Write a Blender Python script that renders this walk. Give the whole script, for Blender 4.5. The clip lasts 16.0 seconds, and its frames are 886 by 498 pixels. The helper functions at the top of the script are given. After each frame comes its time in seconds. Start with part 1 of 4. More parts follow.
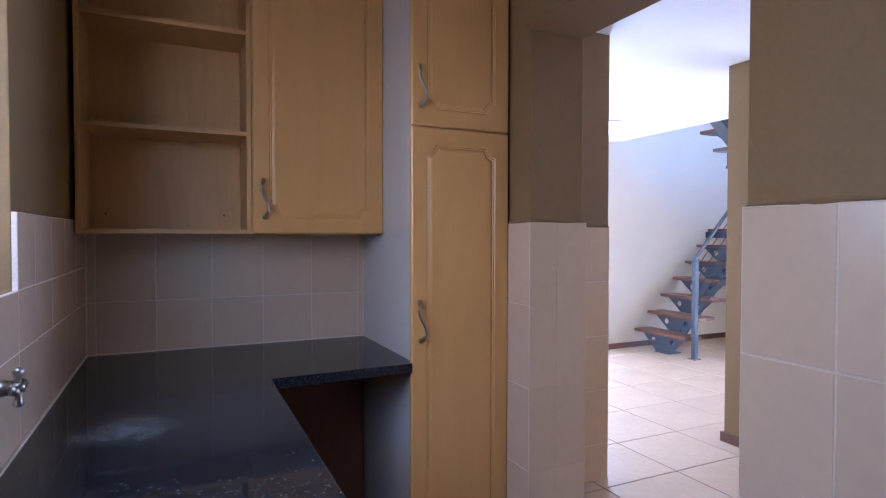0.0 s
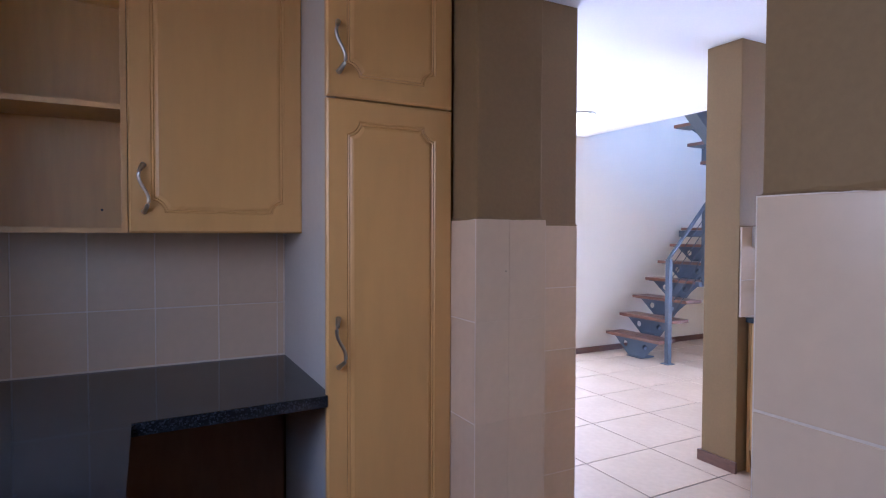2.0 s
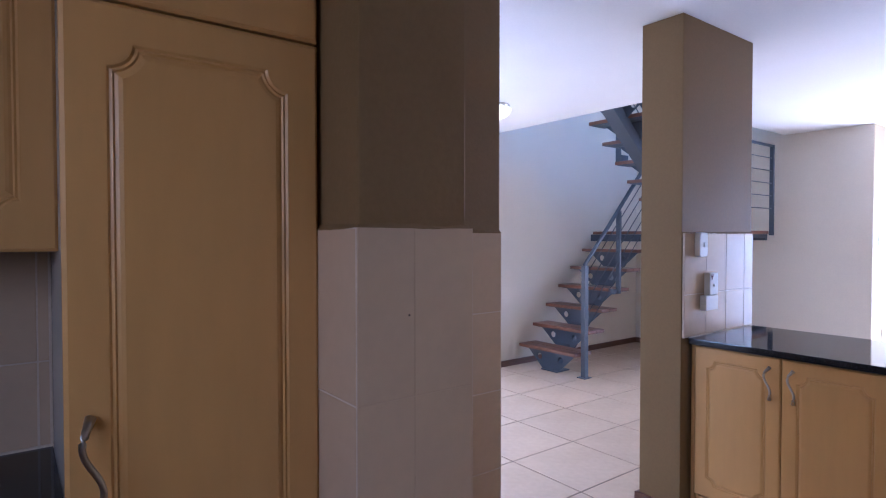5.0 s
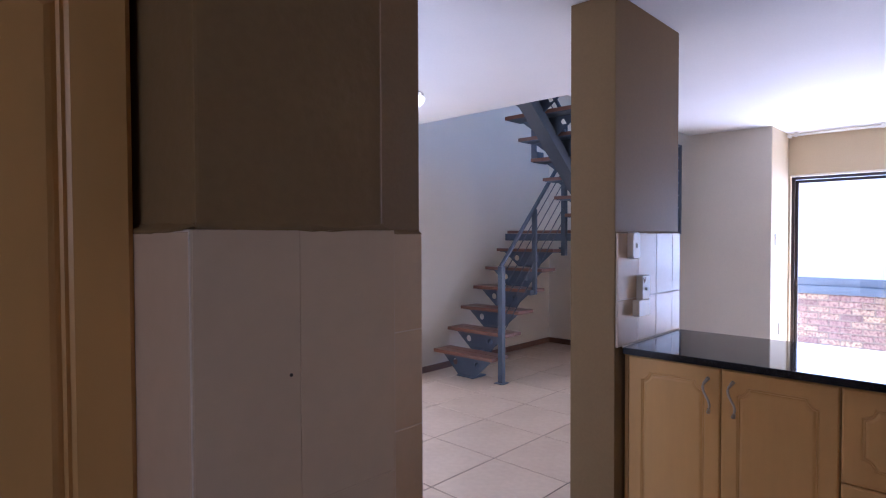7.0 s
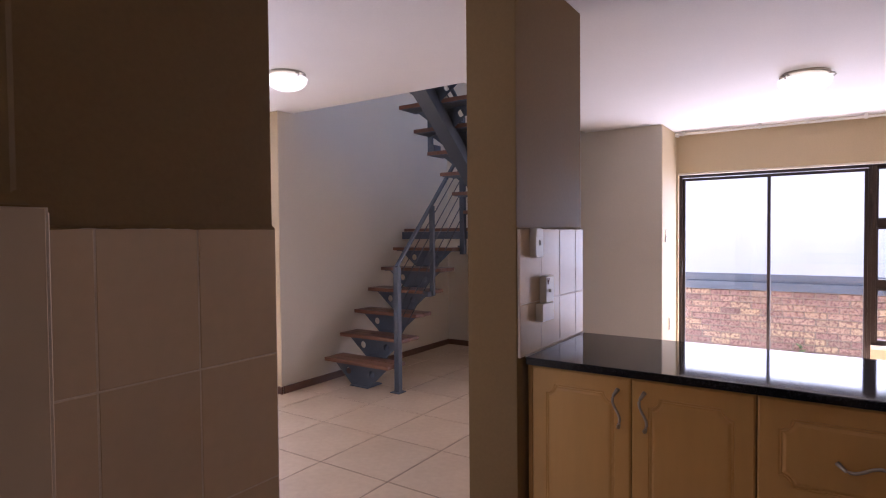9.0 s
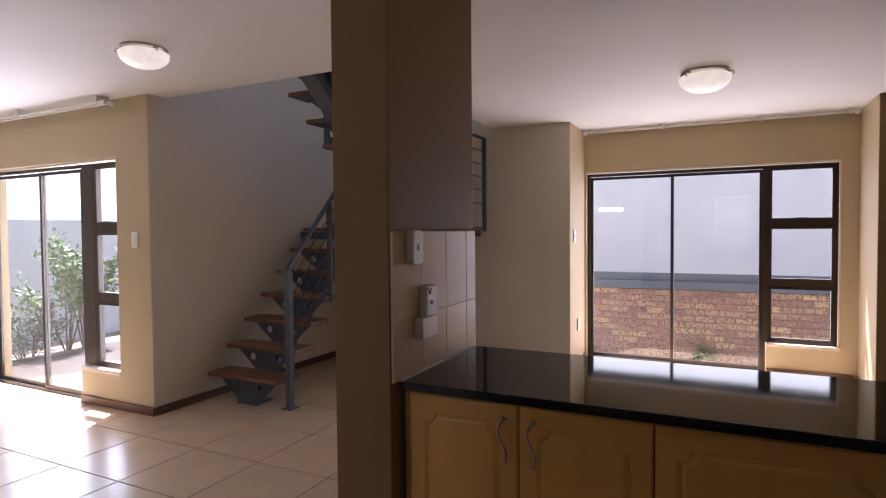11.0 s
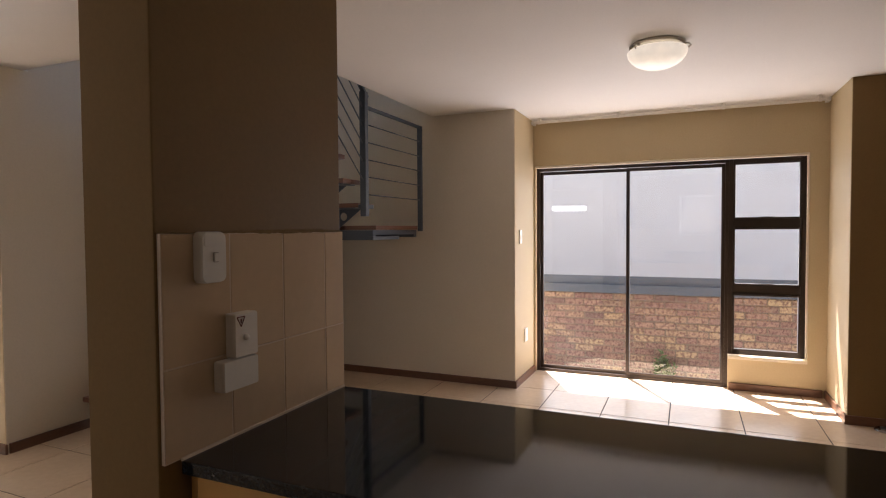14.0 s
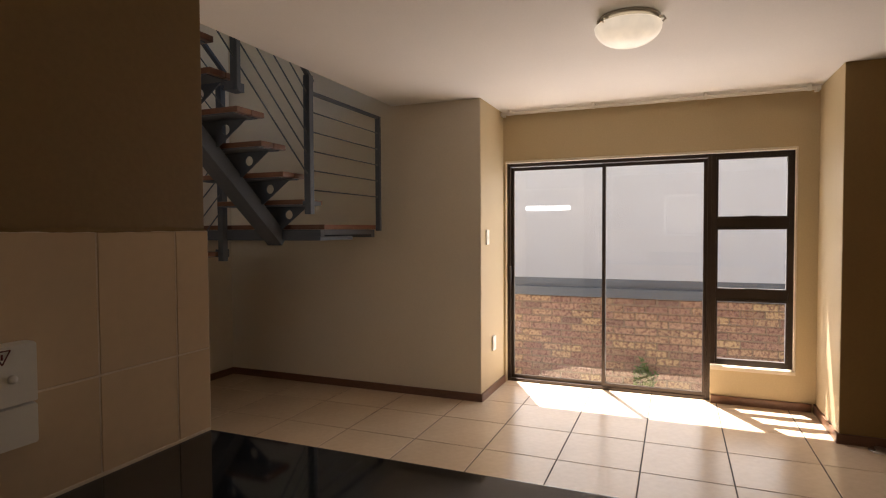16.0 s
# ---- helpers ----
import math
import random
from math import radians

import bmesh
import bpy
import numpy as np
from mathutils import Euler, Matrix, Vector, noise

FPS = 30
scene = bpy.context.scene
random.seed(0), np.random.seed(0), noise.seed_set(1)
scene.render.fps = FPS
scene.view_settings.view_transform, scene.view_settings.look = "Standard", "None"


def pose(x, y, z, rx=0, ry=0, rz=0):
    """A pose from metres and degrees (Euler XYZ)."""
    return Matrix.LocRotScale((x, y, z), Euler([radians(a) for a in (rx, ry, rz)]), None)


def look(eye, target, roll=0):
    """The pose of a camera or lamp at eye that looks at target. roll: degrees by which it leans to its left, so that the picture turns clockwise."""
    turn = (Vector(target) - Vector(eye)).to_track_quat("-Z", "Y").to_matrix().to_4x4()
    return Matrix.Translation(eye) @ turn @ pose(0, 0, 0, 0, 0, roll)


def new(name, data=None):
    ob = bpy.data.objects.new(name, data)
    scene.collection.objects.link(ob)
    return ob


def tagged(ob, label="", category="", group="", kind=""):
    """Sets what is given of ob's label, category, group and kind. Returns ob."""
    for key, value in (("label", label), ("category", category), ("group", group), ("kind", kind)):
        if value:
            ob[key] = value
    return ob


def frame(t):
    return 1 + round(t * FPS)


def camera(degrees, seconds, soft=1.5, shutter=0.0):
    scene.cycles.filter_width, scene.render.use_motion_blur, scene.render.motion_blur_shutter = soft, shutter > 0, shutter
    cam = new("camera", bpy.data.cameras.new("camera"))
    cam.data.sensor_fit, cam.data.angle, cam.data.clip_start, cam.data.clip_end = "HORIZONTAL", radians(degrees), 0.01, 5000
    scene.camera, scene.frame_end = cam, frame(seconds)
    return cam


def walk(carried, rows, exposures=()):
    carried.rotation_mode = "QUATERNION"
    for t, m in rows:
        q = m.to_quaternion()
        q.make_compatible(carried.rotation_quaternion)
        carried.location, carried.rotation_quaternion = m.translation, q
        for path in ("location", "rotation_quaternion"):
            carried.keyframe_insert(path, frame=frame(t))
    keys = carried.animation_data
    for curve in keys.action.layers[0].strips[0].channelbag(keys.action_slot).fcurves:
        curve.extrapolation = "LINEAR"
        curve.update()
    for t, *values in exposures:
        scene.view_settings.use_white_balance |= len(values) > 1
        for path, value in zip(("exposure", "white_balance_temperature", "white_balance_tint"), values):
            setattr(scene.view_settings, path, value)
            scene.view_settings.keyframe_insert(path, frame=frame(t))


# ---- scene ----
cam = camera(76.0, 16.0, soft=1.15)
PATH = [
    (0, (0.334, 0.33, 1.351), (1.186, 2.138, 1.304), 0.1),
    (0.5, (0.382, 0.396, 1.35), (1.25, 2.197, 1.301), 0.1),
    (1, (0.459, 0.475, 1.351), (1.347, 2.267, 1.3), 0.2),
    (1.5, (0.548, 0.542, 1.352), (1.457, 2.323, 1.301), 0.2),
    (2, (0.631, 0.624, 1.357), (1.562, 2.393, 1.303), 0.2),
    (2.5, (0.694, 0.73, 1.358), (1.65, 2.486, 1.306), 0.2),
    (3, (0.779, 0.857, 1.369), (1.771, 2.593, 1.318), 0.1),
    (3.5, (0.842, 0.956, 1.382), (1.884, 2.663, 1.327), 0.2),
    (4, (0.901, 1.041, 1.382), (1.997, 2.713, 1.332), 0.1),
    (6.5, (1.2, 1.417, 1.393), (2.59, 2.855, 1.345), -0.1),
    (7, (1.258, 1.495, 1.394), (2.705, 2.874, 1.345), -0.2),
    (7.5, (1.325, 1.554, 1.393), (2.824, 2.878, 1.342), -0.2),
    (8, (1.401, 1.595, 1.392), (2.955, 2.852, 1.339), -0.3),
    (8.5, (1.495, 1.648, 1.389), (3.104, 2.835, 1.336), -0.4),
    (9, (1.592, 1.68, 1.384), (3.255, 2.791, 1.33), -0.5),
    (9.5, (1.676, 1.692, 1.39), (3.388, 2.725, 1.336), -0.5),
    (12, (2.235, 1.673, 1.404), (4.054, 2.501, 1.337), -0.5),
    (12.5, (2.362, 1.636, 1.408), (4.188, 2.45, 1.342), -0.5),
    (13, (2.479, 1.611, 1.407), (4.307, 2.418, 1.34), -0.5),
    (13.5, (2.581, 1.62, 1.399), (4.413, 2.419, 1.33), -0.4),
    (14, (2.721, 1.618, 1.404), (4.556, 2.41, 1.337), -0.4),
    (14.5, (2.84, 1.625, 1.407), (4.679, 2.407, 1.337), -0.4),
    (15, (2.957, 1.61, 1.398), (4.801, 2.381, 1.332), -0.4),
    (15.5, (3.076, 1.579, 1.399), (4.922, 2.344, 1.333), -0.3),
    (16, (3.193, 1.556, 1.399), (5.043, 2.315, 1.332), -0.3),
]
EXPOSURES = [(0, 5.3, 4380, 23), (4, 4.72, 4380, 25), (7, 3.97, 4620, 27), (9.5, 3.27, 5800, 34), (12, 2.45, 6150, 23), (14, 2.62, 6650, 21), (16, 2.42, 7400, 20)]
walk(cam, [(t, look(eye, target, roll)) for t, eye, target, roll in PATH], EXPOSURES)

# ---- light ----
SUN_ELEV, SUN_WAY = radians(67), Vector((0.877, 0.48, 0))
world = bpy.data.worlds.new("world")
scene.world = world
world.use_nodes = True
wn = world.node_tree.nodes
sky = wn.new("ShaderNodeTexSky")
sky.sky_type, sky.sun_disc, sky.sun_elevation = "NISHITA", False, SUN_ELEV
sky.sun_rotation = math.atan2(SUN_WAY.x, SUN_WAY.y)
world.node_tree.links.new(sky.outputs[0], wn["Background"].inputs[0])
wn["Background"].inputs[1].default_value = 0.065
sun_data = bpy.data.lights.new("sun", "SUN")
sun_data.energy, sun_data.angle, sun_data.color = 5.0, radians(0.6), (0.97, 0.98, 1.0)
sun = new("sun", sun_data)
sun_dir = Vector((SUN_WAY.x * math.cos(SUN_ELEV), SUN_WAY.y * math.cos(SUN_ELEV), math.sin(SUN_ELEV)))
sun.matrix_world = look(sun_dir * 30, (0, 0, 0))


def window_light(name, centre, toward, width, height, power, colour):
    """The sky's light through a window's opening."""
    data = bpy.data.lights.new(name, "AREA")
    data.shape, data.size, data.size_y, data.energy, data.color = "RECTANGLE", width, height, power, colour
    ob = new(name, data)
    ob.matrix_world = look(centre, toward)
    return ob


SKY_COLOUR = (0.84, 0.91, 1.0)
window_light("daylight_dining", (8.345, 1.85, 1.02), (4, 1.85, 1.0), 2.2, 1.8, 6.0, (0.92, 0.945, 0.98))
window_light("daylight_living", (5.06, 6.9, 1.05), (1, 6.7, 1.0), 1.9, 1.8, 19.0, SKY_COLOUR)

window_light("daylight_living_west", (-1.25, 4.625, 1.948), (4.0, 4.4, 1.3), 1.15, 0.12, 1.8, SKY_COLOUR)
scullery_sky = window_light("daylight_scullery", (-0.06, 1.175, 1.74), (0.62, 1.50, 0.95), 1.1, 0.62, 0.138, (0.98, 0.95, 0.90))
scullery_sky.data.spread = radians(125)

# ---- materials ----


def material(name, colour, rough=0.6, metal=0.0, grain=40.0, vary=0.08, bump=0.05, big=1.5, stretch=(1, 1, 1), tint=None, spread=0.0, coat=0.0):
    """A surface with grain at two sizes: fine noise in colour and relief, broad noise in colour and roughness."""
    m = bpy.data.materials.new(name)
    m.use_nodes = True
    n, link = m.node_tree.nodes, m.node_tree.links.new
    b = n["Principled BSDF"]
    b.inputs["Metallic"].default_value = metal
    b.inputs["Coat Weight"].default_value = coat
    b.inputs["Coat Roughness"].default_value = 0.08
    co = n.new("ShaderNodeTexCoord")
    mp = n.new("ShaderNodeMapping")
    mp.inputs["Scale"].default_value = stretch
    link(co.outputs["Object"], mp.inputs[0])
    fine, broad = n.new("ShaderNodeTexNoise"), n.new("ShaderNodeTexNoise")
    fine.inputs["Scale"].default_value, fine.inputs["Detail"].default_value = grain, 6
    broad.inputs["Scale"].default_value, broad.inputs["Detail"].default_value = big, 3
    link(mp.outputs[0], fine.inputs[0]), link(mp.outputs[0], broad.inputs[0])
    mix = n.new("ShaderNodeMix")
    mix.data_type = "RGBA"
    low = tuple(c * (1 - vary * 1.6) for c in (tint or colour))
    mix.inputs["A"].default_value, mix.inputs["B"].default_value = (*low, 1), (*(min(1, c * (1 + vary)) for c in colour), 1)
    add = n.new("ShaderNodeMath")
    add.operation = "ADD"
    link(fine.outputs["Fac"], add.inputs[0]), link(broad.outputs["Fac"], add.inputs[1])
    half = n.new("ShaderNodeMapRange")
    half.inputs["From Min"].default_value, half.inputs["From Max"].default_value = 0.6, 1.4
    link(add.outputs[0], half.inputs["Value"])
    link(half.outputs[0], mix.inputs["Factor"])
    out = mix.outputs["Result"]
    if spread:
        info = n.new("ShaderNodeObjectInfo")
        hsv = n.new("ShaderNodeHueSaturation")
        rng = n.new("ShaderNodeMapRange")
        rng.inputs["To Min"].default_value, rng.inputs["To Max"].default_value = 1 - spread, 1 + spread
        link(info.outputs["Random"], rng.inputs["Value"]), link(rng.outputs[0], hsv.inputs["Value"])
        link(out, hsv.inputs["Color"])
        out = hsv.outputs[0]
    link(out, b.inputs["Base Color"])
    r = n.new("ShaderNodeMapRange")
    r.inputs["To Min"].default_value, r.inputs["To Max"].default_value = max(0.02, rough * 0.8), min(1, rough * 1.2)
    link(broad.outputs["Fac"], r.inputs["Value"]), link(r.outputs[0], b.inputs["Roughness"])
    bp = n.new("ShaderNodeBump")
    bp.inputs["Strength"].default_value, bp.inputs["Distance"].default_value = bump, 0.004
    link(fine.outputs["Fac"], bp.inputs["Height"]), link(bp.outputs[0], b.inputs["Normal"])
    return m


def granite_material(speck=0.035):
    m = material("black_granite", (0.012, 0.013, 0.015), 0.055, grain=260, vary=0.3, bump=0.0)
    n, link = m.node_tree.nodes, m.node_tree.links.new
    b = n["Principled BSDF"]
    b.inputs["Specular IOR Level"].default_value = 0.36
    co, vor = n.new("ShaderNodeTexCoord"), n.new("ShaderNodeTexVoronoi")
    vor.inputs["Scale"].default_value = 240
    link(co.outputs["Object"], vor.inputs[0])
    ramp = n.new("ShaderNodeValToRGB")
    ramp.color_ramp.elements[0].position, ramp.color_ramp.elements[0].color = 0.55, (0.011, 0.012, 0.014, 1)
    ramp.color_ramp.elements[1].position, ramp.color_ramp.elements[1].color = 0.97, (speck, speck * 1.05, speck * 1.18, 1)
    link(vor.outputs["Color"], ramp.inputs[0]), link(ramp.outputs[0], b.inputs["Base Color"])
    return m


def glass_material(name="window_glass", tint=(0.96, 0.98, 0.98)):
    m = bpy.data.materials.new(name)
    m.use_nodes = True
    n, link = m.node_tree.nodes, m.node_tree.links.new
    n.remove(n["Principled BSDF"])
    clear, gloss, mix, facing = n.new("ShaderNodeBsdfTransparent"), n.new("ShaderNodeBsdfGlossy"), n.new("ShaderNodeMixShader"), n.new("ShaderNodeLayerWeight")
    clear.inputs[0].default_value = (*tint, 1)
    gloss.inputs["Roughness"].default_value = 0.01
    facing.inputs["Blend"].default_value = 0.5
    power, scale = n.new("ShaderNodeMath"), n.new("ShaderNodeMath")
    power.operation, scale.operation = "POWER", "MULTIPLY_ADD"
    power.inputs[1].default_value, scale.inputs[1].default_value, scale.inputs[2].default_value = 4.0, 0.7, 0.055
    link(facing.outputs["Facing"], power.inputs[0]), link(power.outputs[0], scale.inputs[0]), link(scale.outputs[0], mix.inputs[0])
    link(clear.outputs[0], mix.inputs[1]), link(gloss.outputs[0], mix.inputs[2])
    link(mix.outputs[0], n["Material Output"].inputs[0])
    return m


def glowing_glass():
    m = material("frosted_lamp_glass", (0.80, 0.77, 0.66), 0.35, grain=14, vary=0.12, bump=0.02)
    b = m.node_tree.nodes["Principled BSDF"]
    b.inputs["Emission Color"].default_value = (1.0, 0.94, 0.79, 1)
    b.inputs["Emission Strength"].default_value = LAMP_GLOW
    return m


def brick_material():
    """Face brick: each brick its own shade from cream to dark red, with scorched blotches."""
    m = material("mixed_face_brick", (0.29, 0.20, 0.155), 0.9, grain=34, vary=0.3, bump=0.6, big=7)
    n, link = m.node_tree.nodes, m.node_tree.links.new
    b = n["Principled BSDF"]
    grain = b.inputs["Base Color"].links[0].from_socket
    info, ramp, hue = n.new("ShaderNodeObjectInfo"), n.new("ShaderNodeValToRGB"), n.new("ShaderNodeMix")
    stops = [(0.0, (0.47, 0.33, 0.17)), (0.22, (0.31, 0.175, 0.12)), (0.45, (0.215, 0.108, 0.084)), (0.65, (0.35, 0.20, 0.14)), (0.84, (0.46, 0.31, 0.16)), (1.0, (0.145, 0.078, 0.066))]
    while len(ramp.color_ramp.elements) < len(stops):
        ramp.color_ramp.elements.new(0.5)
    for e, (p, c) in zip(ramp.color_ramp.elements, stops):
        e.position, e.color = p, (*c, 1)
    link(info.outputs["Random"], ramp.inputs[0])
    hue.data_type, hue.inputs["Factor"].default_value = "RGBA", 0.72
    link(grain, hue.inputs["A"]), link(ramp.outputs[0], hue.inputs["B"])
    co, blot, cut, dark = n.new("ShaderNodeTexCoord"), n.new("ShaderNodeTexNoise"), n.new("ShaderNodeMapRange"), n.new("ShaderNodeMix")
    add = n.new("ShaderNodeVectorMath")
    add.operation = "ADD"
    link(co.outputs["Object"], add.inputs[0]), link(info.outputs["Location"], add.inputs[1])
    blot.inputs["Scale"].default_value, blot.inputs["Detail"].default_value = 34, 9
    cut.inputs["From Min"].default_value, cut.inputs["From Max"].default_value, cut.inputs["To Max"].default_value = 0.46, 0.60, 0.80
    dark.data_type, dark.inputs["B"].default_value = "RGBA", (0.12, 0.055, 0.045, 1)
    link(add.outputs[0], blot.inputs[0]), link(blot.outputs["Fac"], cut.inputs["Value"])
    link(cut.outputs[0], dark.inputs["Factor"]), link(hue.outputs["Result"], dark.inputs["A"]), link(dark.outputs["Result"], b.inputs["Base Color"])
    return m


LAMP_GLOW = 0.10
M_KHAKI = material("khaki_wall_paint", (0.240, 0.153, 0.061), 0.62, grain=90, vary=0.05, bump=0.12, big=1.2)
M_CREAM = material("cream_wall_paint", (0.66, 0.59, 0.475), 0.6, grain=90, vary=0.04, bump=0.12, big=1.1)
M_TAN = material("tan_wall_paint", (0.50, 0.405, 0.255), 0.6, grain=90, vary=0.05, bump=0.12, big=1.2)
M_CEIL = material("white_ceiling_paint", (0.78, 0.77, 0.75), 0.75, grain=120, vary=0.03, bump=0.08)
M_TILE = material("cream_glazed_tile", (0.64, 0.48, 0.32), 0.22, grain=30, vary=0.035, bump=0.02, spread=0.03)
M_GROUT = material("white_tile_grout", (0.72, 0.60, 0.47), 0.8, grain=150, vary=0.1, bump=0.2)
M_TILEGROUT = material("cream_tile_grout", (0.62, 0.465, 0.31), 0.6, grain=150, vary=0.08, bump=0.1)
M_FLOOR = material("cream_floor_tile", (0.63, 0.48, 0.33), 0.24, grain=26, vary=0.06, bump=0.015, big=2.2, spread=0.04)
M_FGROUT = material("brown_floor_grout", (0.055, 0.04, 0.028), 0.85, grain=120, vary=0.2, bump=0.2)
M_MAPLE = material("pale_maple_laminate", (0.655, 0.372, 0.108), 0.36, grain=7, vary=0.045, bump=0.012, big=2.6, stretch=(4, 4, 0.7))
M_CARC = material("pale_maple_board", (0.60, 0.345, 0.108), 0.5, grain=7, vary=0.08, bump=0.02, big=2.0, stretch=(6, 6, 0.7))
M_BROWN = material("brown_chipboard_panel", (0.25, 0.122, 0.060), 0.55, grain=14, vary=0.12, bump=0.03, stretch=(3, 3, 0.8))
M_GREYSIDE = material("grey_white_melamine", (0.60, 0.55, 0.48), 0.35, grain=60, vary=0.04, bump=0.03)
M_GRANITE = granite_material()
for painted, gloss in ((M_KHAKI, 0.2), (M_CREAM, 0.25), (M_TAN, 0.25), (M_TILE, 0.35)):
    painted.node_tree.nodes["Principled BSDF"].inputs["Specular IOR Level"].default_value = gloss


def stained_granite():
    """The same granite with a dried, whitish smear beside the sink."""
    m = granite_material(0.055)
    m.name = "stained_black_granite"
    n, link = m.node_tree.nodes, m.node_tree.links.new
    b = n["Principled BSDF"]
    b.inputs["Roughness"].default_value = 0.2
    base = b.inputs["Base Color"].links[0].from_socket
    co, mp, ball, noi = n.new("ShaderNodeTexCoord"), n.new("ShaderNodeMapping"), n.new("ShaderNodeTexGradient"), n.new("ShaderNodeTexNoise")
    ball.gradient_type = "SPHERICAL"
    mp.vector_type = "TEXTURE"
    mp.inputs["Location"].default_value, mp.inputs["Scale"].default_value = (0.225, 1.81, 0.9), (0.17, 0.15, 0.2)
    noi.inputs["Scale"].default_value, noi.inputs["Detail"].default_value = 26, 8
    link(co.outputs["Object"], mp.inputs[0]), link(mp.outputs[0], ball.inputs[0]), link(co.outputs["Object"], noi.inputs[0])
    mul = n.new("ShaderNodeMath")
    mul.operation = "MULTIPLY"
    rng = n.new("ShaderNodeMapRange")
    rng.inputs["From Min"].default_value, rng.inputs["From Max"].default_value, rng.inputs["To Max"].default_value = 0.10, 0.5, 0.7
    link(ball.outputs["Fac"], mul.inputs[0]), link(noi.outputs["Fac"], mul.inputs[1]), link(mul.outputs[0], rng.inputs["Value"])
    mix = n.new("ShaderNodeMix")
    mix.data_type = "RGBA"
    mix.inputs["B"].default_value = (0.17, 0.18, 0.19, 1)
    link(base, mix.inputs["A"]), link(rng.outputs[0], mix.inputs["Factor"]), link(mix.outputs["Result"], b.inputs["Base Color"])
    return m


M_GRANITE_STAINED = stained_granite()
M_CHROME = material("brushed_nickel", (0.52, 0.485, 0.43), 0.28, 1.0, grain=200, vary=0.05, bump=0.02)
M_SKIRT = material("dark_stained_skirting", (0.15, 0.066, 0.034), 0.4, grain=12, vary=0.2, bump=0.05, stretch=(1.5, 1.5, 6))
M_FRAME = material("bronze_aluminium", (0.045, 0.032, 0.024), 0.38, 0.35, grain=120, vary=0.1, bump=0.03)
M_STEEL = material("blue_grey_painted_steel", (0.068, 0.083, 0.104), 0.5, 0.0, grain=80, vary=0.1, bump=0.04)
M_BAR = material("steel_rod", (0.06, 0.07, 0.085), 0.4, 0.2, grain=120, vary=0.06, bump=0.02)
M_TREAD = material("red_brown_timber", (0.18, 0.076, 0.040), 0.32, grain=16, vary=0.2, bump=0.05, stretch=(6, 0.7, 6), spread=0.12)
M_PLASTIC = material("white_switch_plastic", (0.80, 0.77, 0.70), 0.32, grain=80, vary=0.02, bump=0.01)
M_BLACK = material("black_print", (0.03, 0.025, 0.02), 0.5, grain=80, vary=0.1, bump=0.0)
M_WARN = material("dark_red_print", (0.16, 0.03, 0.02), 0.5, grain=80, vary=0.1, bump=0.0)
M_RAILW = material("white_curtain_rail", (0.74, 0.72, 0.68), 0.4, grain=80, vary=0.05, bump=0.02)
M_GLASS = glass_material()
M_LAMP = glowing_glass()
M_BRICK = brick_material()
M_MORTAR = material("sandy_mortar", (0.20, 0.145, 0.105), 0.95, grain=120, vary=0.15, bump=0.4)
M_COPING = material("slate_blue_coping_paint", (0.075, 0.092, 0.118), 0.6, grain=50, vary=0.12, bump=0.15)
M_PLASTER = material("white_outdoor_plaster", (0.70, 0.68, 0.64), 0.85, grain=60, vary=0.05, bump=0.3)
# Kept dark so the added wall sends little light into the scullery.
M_ADDED_WALL = material("added_wall_dark_tan", (0.15, 0.115, 0.08), 0.9, grain=60, vary=0.1, bump=0.3)
M_PAVE = material("pale_concrete_paving", (0.47, 0.435, 0.395), 0.9, grain=70, vary=0.12, bump=0.3)
M_GARDENWALL = material("pale_blue_grey_wall_paint", (0.42, 0.47, 0.50), 0.85, grain=50, vary=0.06, bump=0.3)
M_SOIL = material("dry_garden_soil", (0.20, 0.155, 0.11), 0.95, grain=30, vary=0.3, bump=0.6)
M_LEAF = material("green_shrub_leaf", (0.085, 0.16, 0.03), 0.5, grain=30, vary=0.35, bump=0.05, big=4)
M_DARKLEAF = material("dark_grey_green_leaf", (0.06, 0.085, 0.045), 0.55, grain=30, vary=0.35, bump=0.05, big=4)
M_BARK = material("brown_twig_bark", (0.12, 0.08, 0.05), 0.9, grain=40, vary=0.3, bump=0.5)

# ---- mesh helpers ----


def part(name, bm, mat, parent=None, label="", bevel=0.0):
    """Links a bmesh as one mesh object, under its thing where one is given."""
    if bevel:
        bmesh.ops.bevel(bm, geom=list(bm.edges), offset=bevel, segments=2, affect="EDGES", profile=0.7, clamp_overlap=True)
    me = bpy.data.meshes.new(name)
    bm.to_mesh(me)
    bm.free()
    if mat:
        me.materials.append(mat)
    ob = new(name, me)
    if parent:
        ob.parent = parent
    if label:
        ob["label"] = label
    return ob


def smooth(ob):
    for p in ob.data.polygons:
        p.use_smooth = True
    return ob


def box(bm, x0, x1, y0, y1, z0, z1):
    v = [bm.verts.new(c) for c in ((x0, y0, z0), (x1, y0, z0), (x1, y1, z0), (x0, y1, z0), (x0, y0, z1), (x1, y0, z1), (x1, y1, z1), (x0, y1, z1))]
    for f in ((0, 3, 2, 1), (4, 5, 6, 7), (0, 1, 5, 4), (1, 2, 6, 5), (2, 3, 7, 6), (3, 0, 4, 7)):
        bm.faces.new([v[i] for i in f])
    return bm


def block(name, bounds, mat, parent=None, label="", bevel=0.002):
    return part(name, box(bmesh.new(), *bounds), mat, parent, label, bevel)


